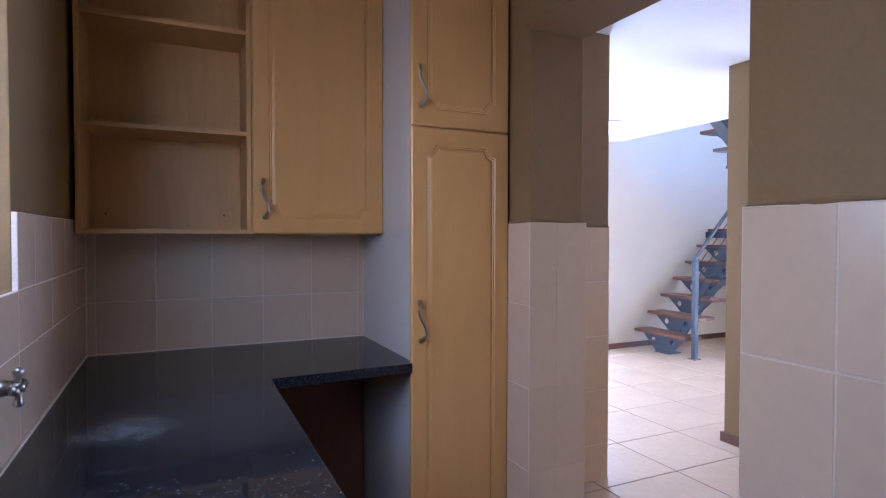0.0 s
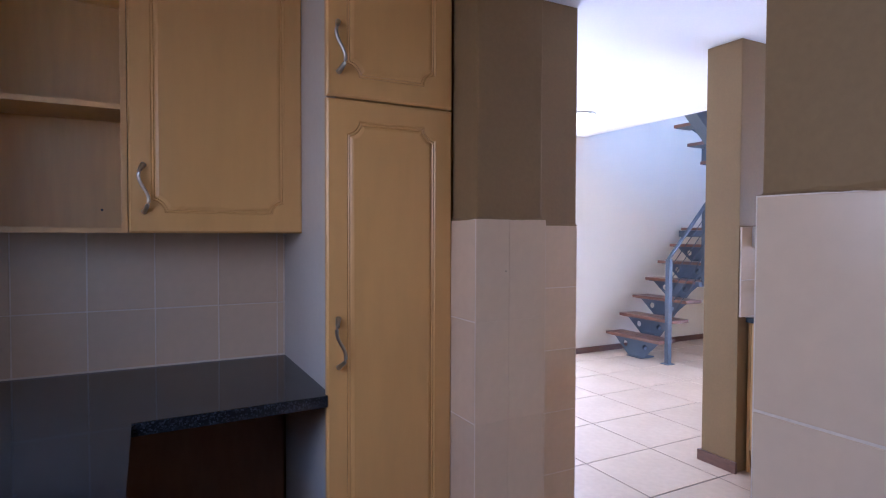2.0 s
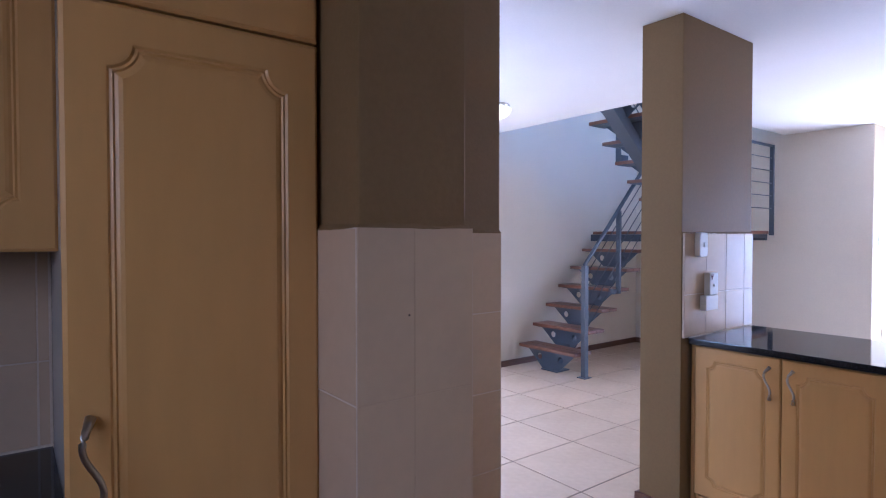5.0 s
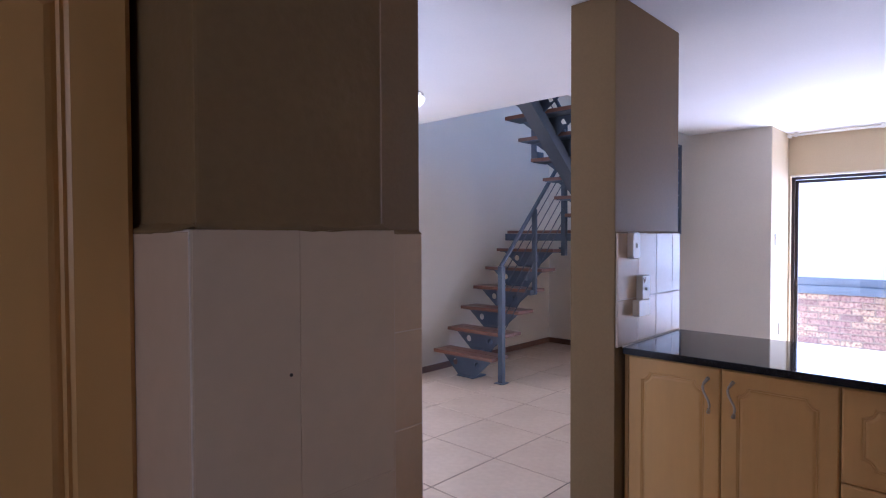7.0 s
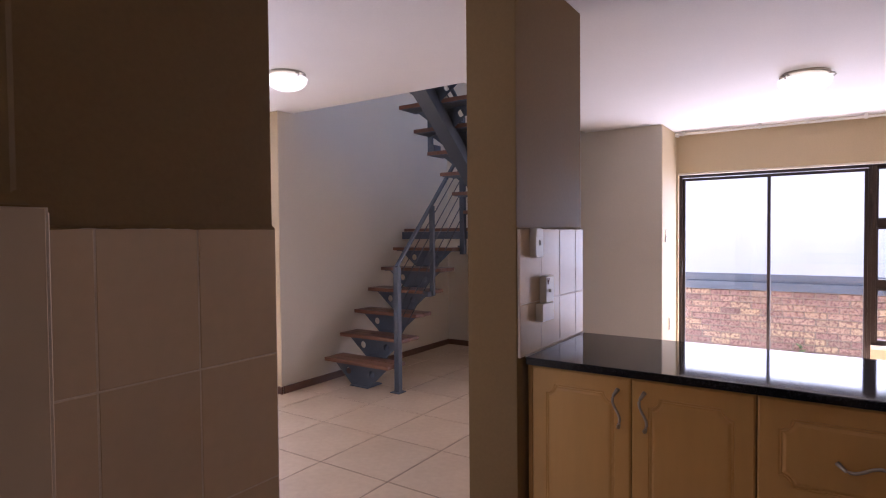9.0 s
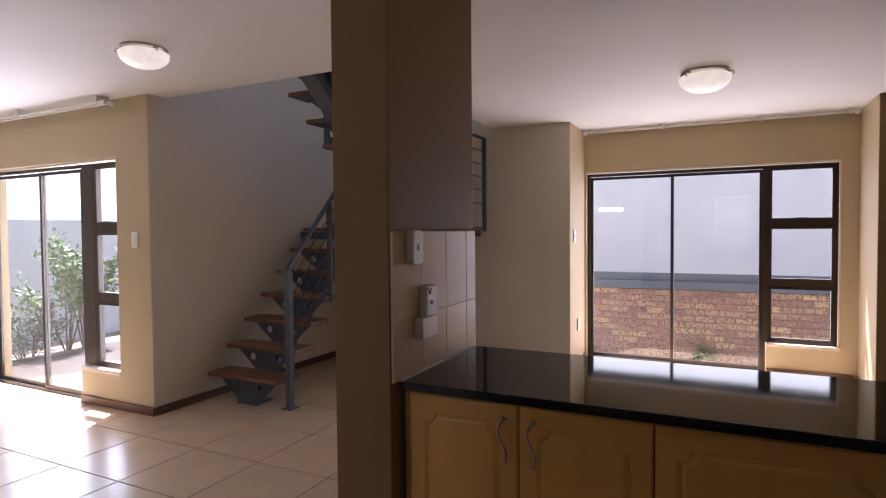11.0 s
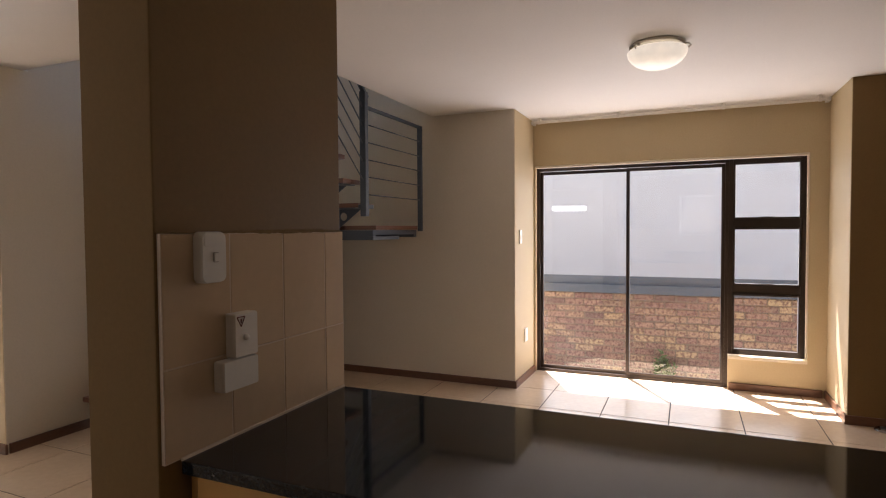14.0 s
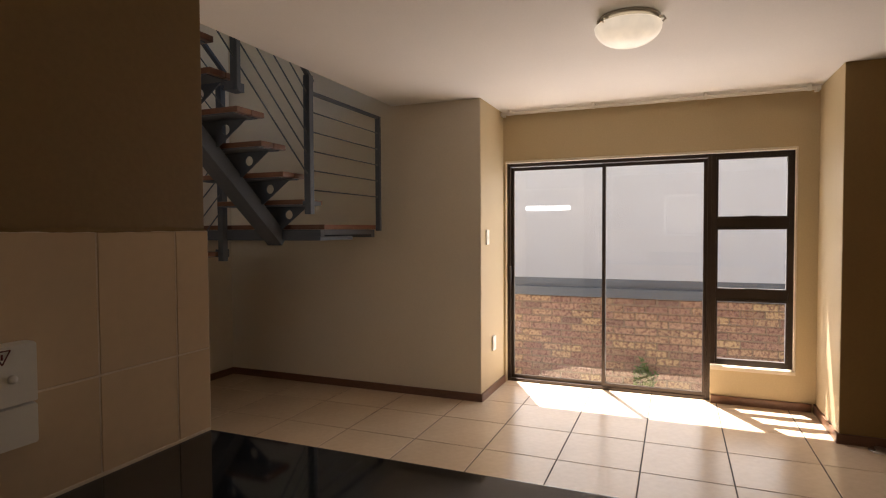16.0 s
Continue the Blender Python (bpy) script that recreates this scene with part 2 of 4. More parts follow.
def tube(bm, points, radii, sides=10, flat=1.0):
    """A closed tube along points."""
    points = [Vector(p) for p in points]
    rings = []
    up = Vector((0, 0, 1))
    for i, p in enumerate(points):
        d = (points[min(i + 1, len(points) - 1)] - points[max(i - 1, 0)]).normalized()
        a = d.cross(up if abs(d.z) < 0.9 else Vector((1, 0, 0))).normalized()
        b = d.cross(a)
        r = radii[i] if isinstance(radii, (list, tuple)) else radii
        rings.append([bm.verts.new(p + r * (math.cos(2 * math.pi * k / sides) * a + flat * math.sin(2 * math.pi * k / sides) * b)) for k in range(sides)])
    for r0, r1 in zip(rings, rings[1:]):
        for k in range(sides):
            bm.faces.new((r0[k], r0[(k + 1) % sides], r1[(k + 1) % sides], r1[k]))
    bm.faces.new(rings[0][::-1]), bm.faces.new(rings[-1])
    bmesh.ops.recalc_face_normals(bm, faces=bm.faces)
    return bm


def lathe(bm, profile, sides=32):
    """Turns a profile of (radius, z) about the z axis."""
    rings = [[bm.verts.new((r * math.cos(2 * math.pi * k / sides), r * math.sin(2 * math.pi * k / sides), z)) for k in range(sides)] for r, z in profile]
    for r0, r1 in zip(rings, rings[1:]):
        for k in range(sides):
            bm.faces.new((r0[k], r0[(k + 1) % sides], r1[(k + 1) % sides], r1[k]))
    bmesh.ops.remove_doubles(bm, verts=bm.verts, dist=1e-5)
    bmesh.ops.recalc_face_normals(bm, faces=bm.faces)
    return bm


def empty(name, at=(0, 0, 0)):
    ob = new(name)
    ob.empty_display_size = 0.1
    ob.location = at
    return ob


def structure(ob, label, category):
    return tagged(ob, label, category, kind="structure")


# ---- the setting ----


def wall(name, axis, near, far, u0, u1, z0, z1, mat, label, openings=()):
    """An upright wall. axis: the one across its thickness, near to far; u along it; openings (u0, u1, z0, z1) go through it."""
    us = sorted({u0, u1, *(v for o in openings for v in o[:2])})
    zs = sorted({z0, z1, *(v for o in openings for v in o[2:])})
    cells = {}
    for i, (a, b) in enumerate(zip(us, us[1:])):
        for j, (c, d) in enumerate(zip(zs, zs[1:])):
            cells[i, j] = not any(o[0] <= a and b <= o[1] and o[2] <= c and d <= o[3] for o in openings)
    bm = bmesh.new()

    def at(n, u, z):
        return bm.verts.new((n, u, z) if axis == "x" else (u, n, z))

    for (i, j), solid in cells.items():
        if not solid:
            continue
        a, b, c, d = us[i], us[i + 1], zs[j], zs[j + 1]
        for n in (near, far):
            bm.faces.new((at(n, a, c), at(n, b, c), at(n, b, d), at(n, a, d)))
        for (di, dj), line in (((-1, 0), ((a, c), (a, d))), ((1, 0), ((b, c), (b, d))), ((0, -1), ((a, c), (b, c))), ((0, 1), ((a, d), (b, d)))):
            if not cells.get((i + di, j + dj), False):
                (p, q), (r, s) = line
                bm.faces.new((at(near, p, q), at(near, r, s), at(far, r, s), at(far, p, q)))
    bmesh.ops.remove_doubles(bm, verts=bm.verts, dist=1e-5)
    bmesh.ops.recalc_face_normals(bm, faces=bm.faces)
    sharp = [e for e in bm.edges if len(e.link_faces) == 2 and e.calc_face_angle(0) > 1]
    bmesh.ops.bevel(bm, geom=sharp, offset=0.004, segments=2, affect="EDGES", profile=0.6)
    return structure(part(name, bm, mat), label, "wall")


CEIL = 2.455
wall("wall_scullery_west", "x", -0.17, 0.02, -1.2, 2.785, 0, CEIL, M_KHAKI, "khaki painted scullery wall with a window opening", [(0.55, 1.80, 1.233, 2.15)])
wall("wall_north", "y", 2.785, 2.9, -1.4, 2.504, 0, CEIL, M_KHAKI, "khaki painted kitchen wall, tiled in its lower part")
wall("wall_pier", "x", 1.486, 1.719, 2.037, 2.785, 0, CEIL, M_KHAKI, "khaki painted wall pier, tiled in its lower part")
wall("wall_partition", "x", 1.395, 1.69, -1.2, 1.119, 0, CEIL, M_KHAKI, "khaki painted partition wall, tiled in its lower part")
wall("beam", "x", 1.450, 1.712, 1.119, 2.037, 2.085, CEIL, M_KHAKI, "khaki painted beam over the scullery opening")
wall("wall_pillar", "y", 2.672, 2.895, 3.593, 4.305, 0, CEIL, M_KHAKI, "khaki painted pillar beside the breakfast bar")
# Unseen wall; tan is chosen to warm the light bounced onto the bar.
wall("wall_south", "y", -1.4, -1.2, -0.17, 7.74, 0, CEIL, M_TAN, "unseen tan painted wall behind the kitchen, warming the bounced light")
wall("wall_stair", "y", 5.58, 5.78, 4.888, 7.74, 0, 5.1, M_CREAM, "cream painted stairwell wall")
wall("wall_living_east", "x", 4.885, 5.085, 5.583, 8.6, 0, CEIL, M_TAN, "tan painted living room wall with a glazed opening", [(5.97, 6.47, 0.285, 2.0), (6.47, 7.9, 0, 2.0)])
wall("wall_living_north", "y", 8.6, 8.8, -1.4, 5.085, 0, CEIL, M_CREAM, "cream painted living room wall")
wall("wall_living_west", "x", -1.4, -1.2, 2.9, 8.6, 0, CEIL, M_CREAM, "cream painted living room wall with a window opening", [(4.0, 5.25, 1.86, 2.035)])
wall("wall_east", "x", 7.54, 7.74, 3.013, 5.58, 0, 5.1, M_CREAM, "cream painted wall beneath the stair landing")
wall("wall_alcove_north", "y", 3.01, 3.21, 7.543, 8.2, 0, CEIL, M_TAN, "tan painted side of the window alcove")
wall("wall_alcove_south", "y", 0.365, 0.565, 7.543, 8.2, 0, CEIL, M_TAN, "tan painted side of the window alcove")
wall("wall_window", "x", 8.2, 8.33, 0.375, 3.21, 0, CEIL, M_TAN, "tan painted wall round the sliding door and window", [(0.70, 1.29, 0.285, 2.02), (1.29, 2.99, 0, 2.02)])
# Uses the khaki material, darker than the tan beside it.
wall("wall_east_south", "x", 7.54, 7.74, -1.2, 0.562, 0, CEIL, M_KHAKI, "dining room wall in khaki, darker than the tan alcove sides")
wall("wall_upper_south", "y", 1.8, 2.0, 2.8, 7.74, 2.66, 5.1, M_CREAM, "cream painted wall of the upper hall", [(4.2, 7.2, 3.2, 4.8)])
wall("wall_upper_west", "x", 2.8, 3.0, 2.0, 5.78, 2.66, 5.1, M_CREAM, "cream painted wall of the upper hall")
wall("wall_upper_east", "x", 7.54, 7.74, 2.0, 3.21, 2.66, 5.1, M_CREAM, "cream painted wall of the upper hall")
wall("wall_upper_north", "y", 5.58, 5.78, 3.0, 4.885, 2.66, 5.1, M_CREAM, "cream painted wall of the upper hall")

VOID = (5.05, 7.54, 3.80, 5.58)
bm = bmesh.new()
for b in ((-1.4, 8.33, -1.4, VOID[2]), (-1.4, VOID[0], VOID[2], VOID[3]), (-1.4, 5.085, VOID[3], 8.8)):
    box(bm, *b, CEIL, 2.66)
structure(part("ceiling", bm, M_CEIL), "white painted plaster ceiling with a stairwell opening", "ceiling")
structure(block("ceiling_upper", (2.8, 7.74, 1.8, 5.78, 5.1, 5.25), M_CEIL, bevel=0), "white painted ceiling over the upper hall", "ceiling")
structure(block("floor", (-1.4, 8.33, -1.4, 8.8, -0.2, -0.003), M_FGROUT, bevel=0), "cream ceramic tiled floor with dark grout", "floor")


def skirting(x0, x1, y0, y1):
    return structure(block("baseboard", (x0, x1, y0, y1, -0.004, 0.064), M_SKIRT, bevel=0.004), "dark stained timber skirting board", "baseboard")


SK = 0.016
for b in ((4.90, 7.54, 5.58 - SK, 5.58), (4.885 - SK, 4.885, 5.58 - SK, 6.47), (7.54 - SK, 7.54, 3.01 - SK, 5.564), (7.542, 8.2, 3.01 - SK, 3.01),
          (7.542, 8.2, 0.565, 0.565 + SK), (7.54 - SK, 7.54, -1.2, 0.565 + SK), (8.2 - SK, 8.2, 0.592, 1.285), (3.593 - SK, 3.593, 2.66, 2.897 + SK),
          (3.595, 4.305, 2.895, 2.895 + SK), (4.305, 4.305 + SK, 2.662, 2.897 + SK)):
    skirting(*b)


# ---- windows ----


def bar_frame(name, x0, x1, y0, y1, z0, z1, w, parent, mat=M_FRAME, bottom=None):
    """Four mitred-looking frame bars round an opening in a plane across x, as one mesh."""
    bm = bmesh.new()
    wb = bottom or w
    box(bm, x0, x1, y0, y0 + w, z0, z1), box(bm, x0, x1, y1 - w, y1, z0, z1)
    box(bm, x0, x1, y0 + w, y1 - w, z0, z0 + wb), box(bm, x0, x1, y0 + w, y1 - w, z1 - w, z1)
    return part(name, bm, mat, parent, bevel=0.003)


def pane(x, y0, y1, z0, z1, parent):
    p = block("pane", (x - 0.003, x + 0.003, y0, y1, z0, z1), M_GLASS, parent, bevel=0)
    p.visible_shadow = False
    return p


def glazed_unit(name, x, side, door, head, sill, heights, label, split):
    """A sliding door (y range door) with a three-light side window (y range side), its frame from x outwards."""
    thing = structure(empty(name, (0, 0, 0)), label, "window")
    s0, s1 = side
    d0, d1 = door
    bar_frame("window_frame", x, x + 0.05, s0, s1, sill, head, 0.034, thing)
    for z in heights:
        block("window_frame", (x + 0.002, x + 0.052, s0 + 0.034, s1 - 0.034, z - 0.037, z + 0.037), M_FRAME, thing, bevel=0.003)
    edges = [sill + 0.034, *(h for z in heights for h in (z - 0.037, z + 0.037)), head - 0.034]
    for z0, z1 in zip(edges[::2], edges[1::2]):
        bar_frame("sash", x - 0.006, x + 0.036, s0 + 0.034, s1 - 0.034, z0, z1, 0.016, thing)
        pane(x + 0.02, s0 + 0.05, s1 - 0.05, z0 + 0.016, z1 - 0.016, thing)
    for z in heights:
        block("latch", (x - 0.022, x - 0.006, (s0 + s1) / 2 - 0.05, (s0 + s1) / 2 + 0.05, z + 0.045, z + 0.057), M_FRAME, thing)
    bar_frame("door_frame", x, x + 0.06, d0, d1, -0.004, head, 0.028, thing, bottom=0.03)
    far = split
    for i, (a, b) in enumerate(((d0 + 0.028, far + 0.016), (far - 0.016, d1 - 0.028))):
        xo = x + 0.008 + 0.022 * i
        leaf = bar_frame("sliding_leaf", xo, xo + 0.02, a, b, 0.028, head - 0.034, 0.030, thing)
        pane(xo + 0.01, a + 0.03, b - 0.03, 0.058, head - 0.064, thing)
    return thing


win = glazed_unit("window_1", 8.255, (0.712, 1.29), (1.29, 2.99), 2.0, 0.300, (0.868, 1.443), "bronze aluminium sliding door with a three-light side window", 2.13)
block("handle", (8.232, 8.256, 2.952, 2.978, 0.925, 1.065), M_BLACK, win, "black door handle", 0.004)
structure(block("window_sill", (8.192, 8.254, 0.70, 1.288, 0.268, 0.299), M_CREAM, bevel=0.004), "cream painted window sill", "sill")
for b in ((8.203, 8.325, 0.7005, 0.7115, 0.30, 2.0), (8.203, 8.253, 0.712, 2.989, 2.0005, 2.0195), (8.203, 8.253, 0.7005, 0.7115, 2.0005, 2.0195)):
    structure(block("trim", b, M_CREAM, bevel=0.002), "cream painted window reveal", "trim")
win = glazed_unit("window_2", 4.94, (5.975, 6.345), (6.47, 7.9), 1.98, 0.300, (0.868, 1.443), "bronze aluminium sliding garden door with a narrow side window", 7.1)
block("window_frame", (4.938, 4.992, 6.345, 6.468, 0.30, 1.98), M_FRAME, win, bevel=0.004)
structure(block("window_sill", (4.877, 4.939, 5.972, 6.468, 0.268, 0.299), M_CREAM, bevel=0.004), "cream painted window sill", "sill")
win = structure(empty("window_3"), "white scullery window in the wall over the counter", "window")
bar_frame("window_frame", -0.14, -0.10, 0.55, 1.80, 1.235, 2.15, 0.05, win, M_PLASTIC)
pane(-0.12, 0.60, 1.75, 1.285, 2.10, win)
win = structure(empty("window_5"), "narrow high-level bronze aluminium living room window", "window")
bar_frame("window_frame", -1.33, -1.29, 4.0, 5.25, 1.86, 2.035, 0.025, win)
pane(-1.31, 4.025, 5.225, 1.885, 2.01, win)
win = structure(empty("window_4"), "upper hall window lighting the stairwell", "window")
bm = bmesh.new()
for b in ((4.2, 4.25, 3.2, 4.8), (7.15, 7.2, 3.2, 4.8), (4.25, 7.15, 3.2, 3.25), (4.25, 7.15, 4.75, 4.8)):
    box(bm, b[0], b[1], 1.88, 1.92, b[2], b[3])
part("window_frame", bm, M_FRAME, win)
p = block("pane", (4.25, 7.15, 1.897, 1.903, 3.25, 4.75), M_GLASS, win, bevel=0)
p.visible_shadow = False

# ---- outside ----
structure(block("garden_bed", (3.0, 16.0, 8.601, 10.6, -0.619, -0.205), M_SOIL, bevel=0.01), "dry bare soil of a raised garden bed", "soil")
structure(block("garden_bed", (6.601, 16.0, 5.801, 8.6, -0.619, -0.205), M_SOIL, bevel=0.01), "dry bare soil of a raised garden bed", "soil")
structure(block("ground", (-3000, 3000, -3000, 3000, -1.2, -0.62), M_SOIL, bevel=0), "dry bare garden soil", "ground")
structure(block("pavement", (8.335, 9.80, -3.0, 6.0, -0.62, -0.50), M_PAVE, bevel=0.006), "pale concrete patio slab outside the sliding door", "patio")
structure(block("pavement", (5.09, 6.6, 5.8, 8.6, -0.62, -0.10), M_PAVE, bevel=0.006), "pale concrete garden path outside the living room", "patio")
structure(block("boundary_wall", (3.0, 16.0, 10.6, 10.8, -0.62, 1.62), M_GARDENWALL, bevel=0.01), "pale blue-grey plastered garden wall", "garden wall")
# Added wall: holds back low and bounced light at the scullery window.
structure(block("boundary_wall", (-2.55, -2.4, -4.0, 2.775, -0.62, 2.9), M_ADDED_WALL, bevel=0.01), "added dark tan wall that limits light into the scullery window", "garden wall")
neighbour = tagged(empty("brick_wall", (9.8, 1.5, -0.5)), "face brick garden wall under a slate-blue coping", "brick wall")
block("backing", (-0.003, 0.22, -4.2, 5.0, 0, 1.135), M_MORTAR, neighbour, bevel=0)
bm = bmesh.new()
sec = [(-0.03, 1.130), (-0.03, 1.232), (-0.005, 1.240), (-0.005, 1.338), (0.30, 1.24), (0.30, 1.130)]
loops = [[bm.verts.new((x, y, z)) for x, z in sec] for y in (-4.2, 5.0)]
for k in range(6):
    bm.faces.new((loops[0][k], loops[0][(k + 1) % 6], loops[1][(k + 1) % 6], loops[1][k]))
bm.faces.new(loops[0]), bm.faces.new(loops[1][::-1])
bmesh.ops.recalc_face_normals(bm, faces=bm.faces)
part("coping", bm, M_COPING, neighbour, "slate-blue sloped coping", 0.005)
structure(block("backdrop_wall", (14.0, 14.3, -7.0, 11.0, -0.62, 5.2), M_PLASTER, bevel=0.01), "white plastered neighbouring wall", "house wall")

# ---- kitchen joinery ----


def notched(x0, x1, z0, z1, n, d, steps=6):
    """The outline of a panel whose corners are cut by hollow quarter rounds of radius n, moved inwards by d."""
    pts = []
    r = n + d
    lean = math.degrees(math.asin(d / r))
    for cx, cz, a0 in ((x0, z0, 90), (x1, z0, 180), (x1, z1, 270), (x0, z1, 0)):
        for k in range(steps + 1):
            a = radians(a0 - lean - (90 - 2 * lean) * k / steps)
            pts.append((cx + r * math.cos(a), cz + r * math.sin(a)))
    return pts


def routed_panel(width, height, thick=0.018, margin=0.058, notch=0.036):
    """A door or drawer front in the xz plane, facing -y, centred on x, standing on z = 0, with a routed double groove."""
    bm = bmesh.new()
    w = width / 2
    e = 0.006
    outer = [(-w + e, e), (w - e, e), (w - e, height - e), (-w + e, height - e)]
    ring = [bm.verts.new((x, -thick, z)) for x, z in outer]
    rim = [bm.verts.new((x, -thick + 0.005, z)) for x, z in ((-w, 0), (w, 0), (w, height), (-w, height))]
    back = [bm.verts.new((x, 0, z)) for x, z in ((-w, 0), (w, 0), (w, height), (-w, height))]
    for k in range(4):
        bm.faces.new((ring[k], ring[(k + 1) % 4], rim[(k + 1) % 4], rim[k]))
        bm.faces.new((rim[k], rim[(k + 1) % 4], back[(k + 1) % 4], back[k]))
    bm.faces.new(back)
    loops = []
    for d, y in ((0, 0), (0.004, 0.0035), (0.008, 0.001), (0.011, 0.004), (0.016, 0.001), (0.022, -0.001)):
        loops.append([bm.verts.new((x, -thick + y, z)) for x, z in notched(-w + margin, w - margin, margin, height - margin, notch, d)])
    m = len(loops[0])
    for r0, r1 in zip(loops, loops[1:]):
        for k in range(m):
            bm.faces.new((r0[k], r0[(k + 1) % m], r1[(k + 1) % m], r1[k]))
    mid = bm.verts.new((0, -thick - 0.001, height / 2))
    for k in range(m):
        bm.faces.new((loops[-1][k], loops[-1][(k + 1) % m], mid))
    q = m // 4
    for k in range(4):
        arc = loops[0][k * q:(k + 1) * q]
        for a, b in zip(arc, arc[1:]):
            bm.faces.new((ring[k], a, b))
        bm.faces.new((ring[k], arc[-1], loops[0][((k + 1) * q) % m], ring[(k + 1) % 4]))
    bmesh.ops.recalc_face_normals(bm, faces=bm.faces)
    return bm


def wavy_handle(length=0.14):
    """An S-shaped bow handle along z, standing out towards -y."""
    pts, radii = [], []
    for k in range(21):
        s = k / 20
        pts.append((0.013 * math.sin(2 * math.pi * s), -0.004 - 0.026 * min(1, math.sin(math.pi * s) * 2.2), length * (s - 0.5)))
        radii.append(0.0048 + 0.0032 * abs(2 * s - 1) ** 4)
    return tube(bmesh.new(), pts, radii, 10)


def front(thing, name, width, height, m, handle=None, lying=False):
    """A routed front at the pose m under a thing; handle: (x, z) of the handle's middle on it."""
    door = part(name, routed_panel(width, height), M_MAPLE, thing)
    door.matrix_basis = m
    if handle:
        h = smooth(part("handle", wavy_handle(), M_CHROME, door, "wavy brushed nickel handle"))
        h.matrix_basis = pose(handle[0], -0.018, handle[1], 0, 90 if lying else 0, 0)
    return door


def carcass(thing, x0, x1, y0, y1, z0, z1, mat=M_CARC, shelves=(), t=0.016):
    """Side, top, bottom and back boards of a cabinet whose front faces -y."""
    block("side_panel", (x0, x0 + t, y0, y1, z0, z1), mat, thing, bevel=0.001)
    block("side_panel", (x1 - t, x1, y0, y1, z0, z1), mat, thing, bevel=0.001)
    block("bottom_board", (x0 + t, x1 - t, y0, y1, z0, z0 + t), mat, thing, bevel=0.001)
    block("top_board", (x0 + t, x1 - t, y0, y1, z1 - t, z1), mat, thing, bevel=0.001)
    block("back_panel", (x0 + t, x1 - t, y1 - 0.008, y1, z0 + t, z1 - t), mat, thing, bevel=0)
    for z in shelves:
        block("shelf", (x0 + t, x1 - t, y0 + 0.006, y1 - 0.008, z - t, z), mat, thing, bevel=0.001)


YB = 2.772
shelf_unit = tagged(empty("wall_shelf_unit"), "pale maple open wall shelf unit, empty, over the counter", "shelf unit", "scullery wall units")
carcass(shelf_unit, 0.036, 0.588, 2.528, YB, 1.356, 2.43, shelves=(1.732, 2.10))
for x in (0.10, 0.51):
    s = part("shelf_pin_hole", lathe(bmesh.new(), [(0.0, 0.0), (0.004, 0.0), (0.004, 0.002), (0, 0.002)], 10), M_BLACK, shelf_unit)
    s.matrix_basis = pose(x, YB - 0.008, 1.43, 90, 0, 0)
wall_cabinet = tagged(empty("wall_cabinet"), "pale maple wall cabinet with one closed routed door", "cabinet", "scullery wall units")
carcass(wall_cabinet, 0.590, 1.0925, 2.528, YB, 1.356, 2.43)
front(wall_cabinet, "door", 0.504, 1.070, pose(0.8425, 2.527, 1.357), (-0.213, 0.130))

pantry = tagged(empty("pantry_cupboard"), "tall pale maple pantry cupboard with two closed doors", "cupboard")
block("side_panel", (1.094, 1.110, 2.188, YB, 0, 2.43), M_GREYSIDE, pantry, "grey-white melamine side", 0.001)
block("side_panel", (1.458, 1.473, 2.188, YB, 0, 2.43), M_CARC, pantry)
block("back_panel", (1.111, 1.457, YB - 0.008, YB, 0.1, 2.43), M_CARC, pantry, bevel=0)
block("plinth", (1.111, 1.457, 2.24, 2.256, 0, 0.1), M_CARC, pantry)
block("shelf", (1.111, 1.457, 2.2, 2.76, 1.73, 1.746), M_CARC, pantry)
front(pantry, "door", 0.396, 1.630, pose(1.277, 2.187, 0.104), (-0.166, 0.944))
front(pantry, "door", 0.396, 0.690, pose(1.277, 2.187, 1.739), (-0.166, 0.135))


def extrude_plan(pts, z0, z1, bevel=0.004):
    bm = bmesh.new()
    f = bm.faces.new([bm.verts.new((x, y, z0)) for x, y in pts])
    up = bmesh.ops.extrude_face_region(bm, geom=[f])
    bmesh.ops.translate(bm, verts=[v for v in up["geom"] if isinstance(v, bmesh.types.BMVert)], vec=(0, 0, z1 - z0))
    bmesh.ops.recalc_face_normals(bm, faces=bm.faces)
    return bm


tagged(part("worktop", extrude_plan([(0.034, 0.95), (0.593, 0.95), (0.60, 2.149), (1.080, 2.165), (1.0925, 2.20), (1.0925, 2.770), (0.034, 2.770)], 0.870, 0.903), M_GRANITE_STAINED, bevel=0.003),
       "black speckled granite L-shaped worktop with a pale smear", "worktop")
sink_base = tagged(empty("base_cabinet"), "brown base cabinet under the scullery worktop", "cabinet")
block("side_panel", (0.036, 0.556, 2.10, 2.116, 0, 0.866), M_BROWN, sink_base)
block("side_panel", (0.036, 0.556, 0.958, 0.974, 0, 0.866), M_BROWN, sink_base)
block("front_panel", (0.540, 0.556, 0.975, 2.099, 0.1, 0.866), M_BROWN, sink_base)
block("plinth", (0.50, 0.516, 0.975, 2.099, 0, 0.099), M_BROWN, sink_base)
block("back_panel", (0.04, 0.056, 0.975, 2.099, 0, 0.866), M_BROWN, sink_base)
tagged(block("support_panel", (0.558, 1.081, 2.745, 2.770, 0, 0.866), M_BROWN), "brown board panel at the back of the appliance space", "panel")

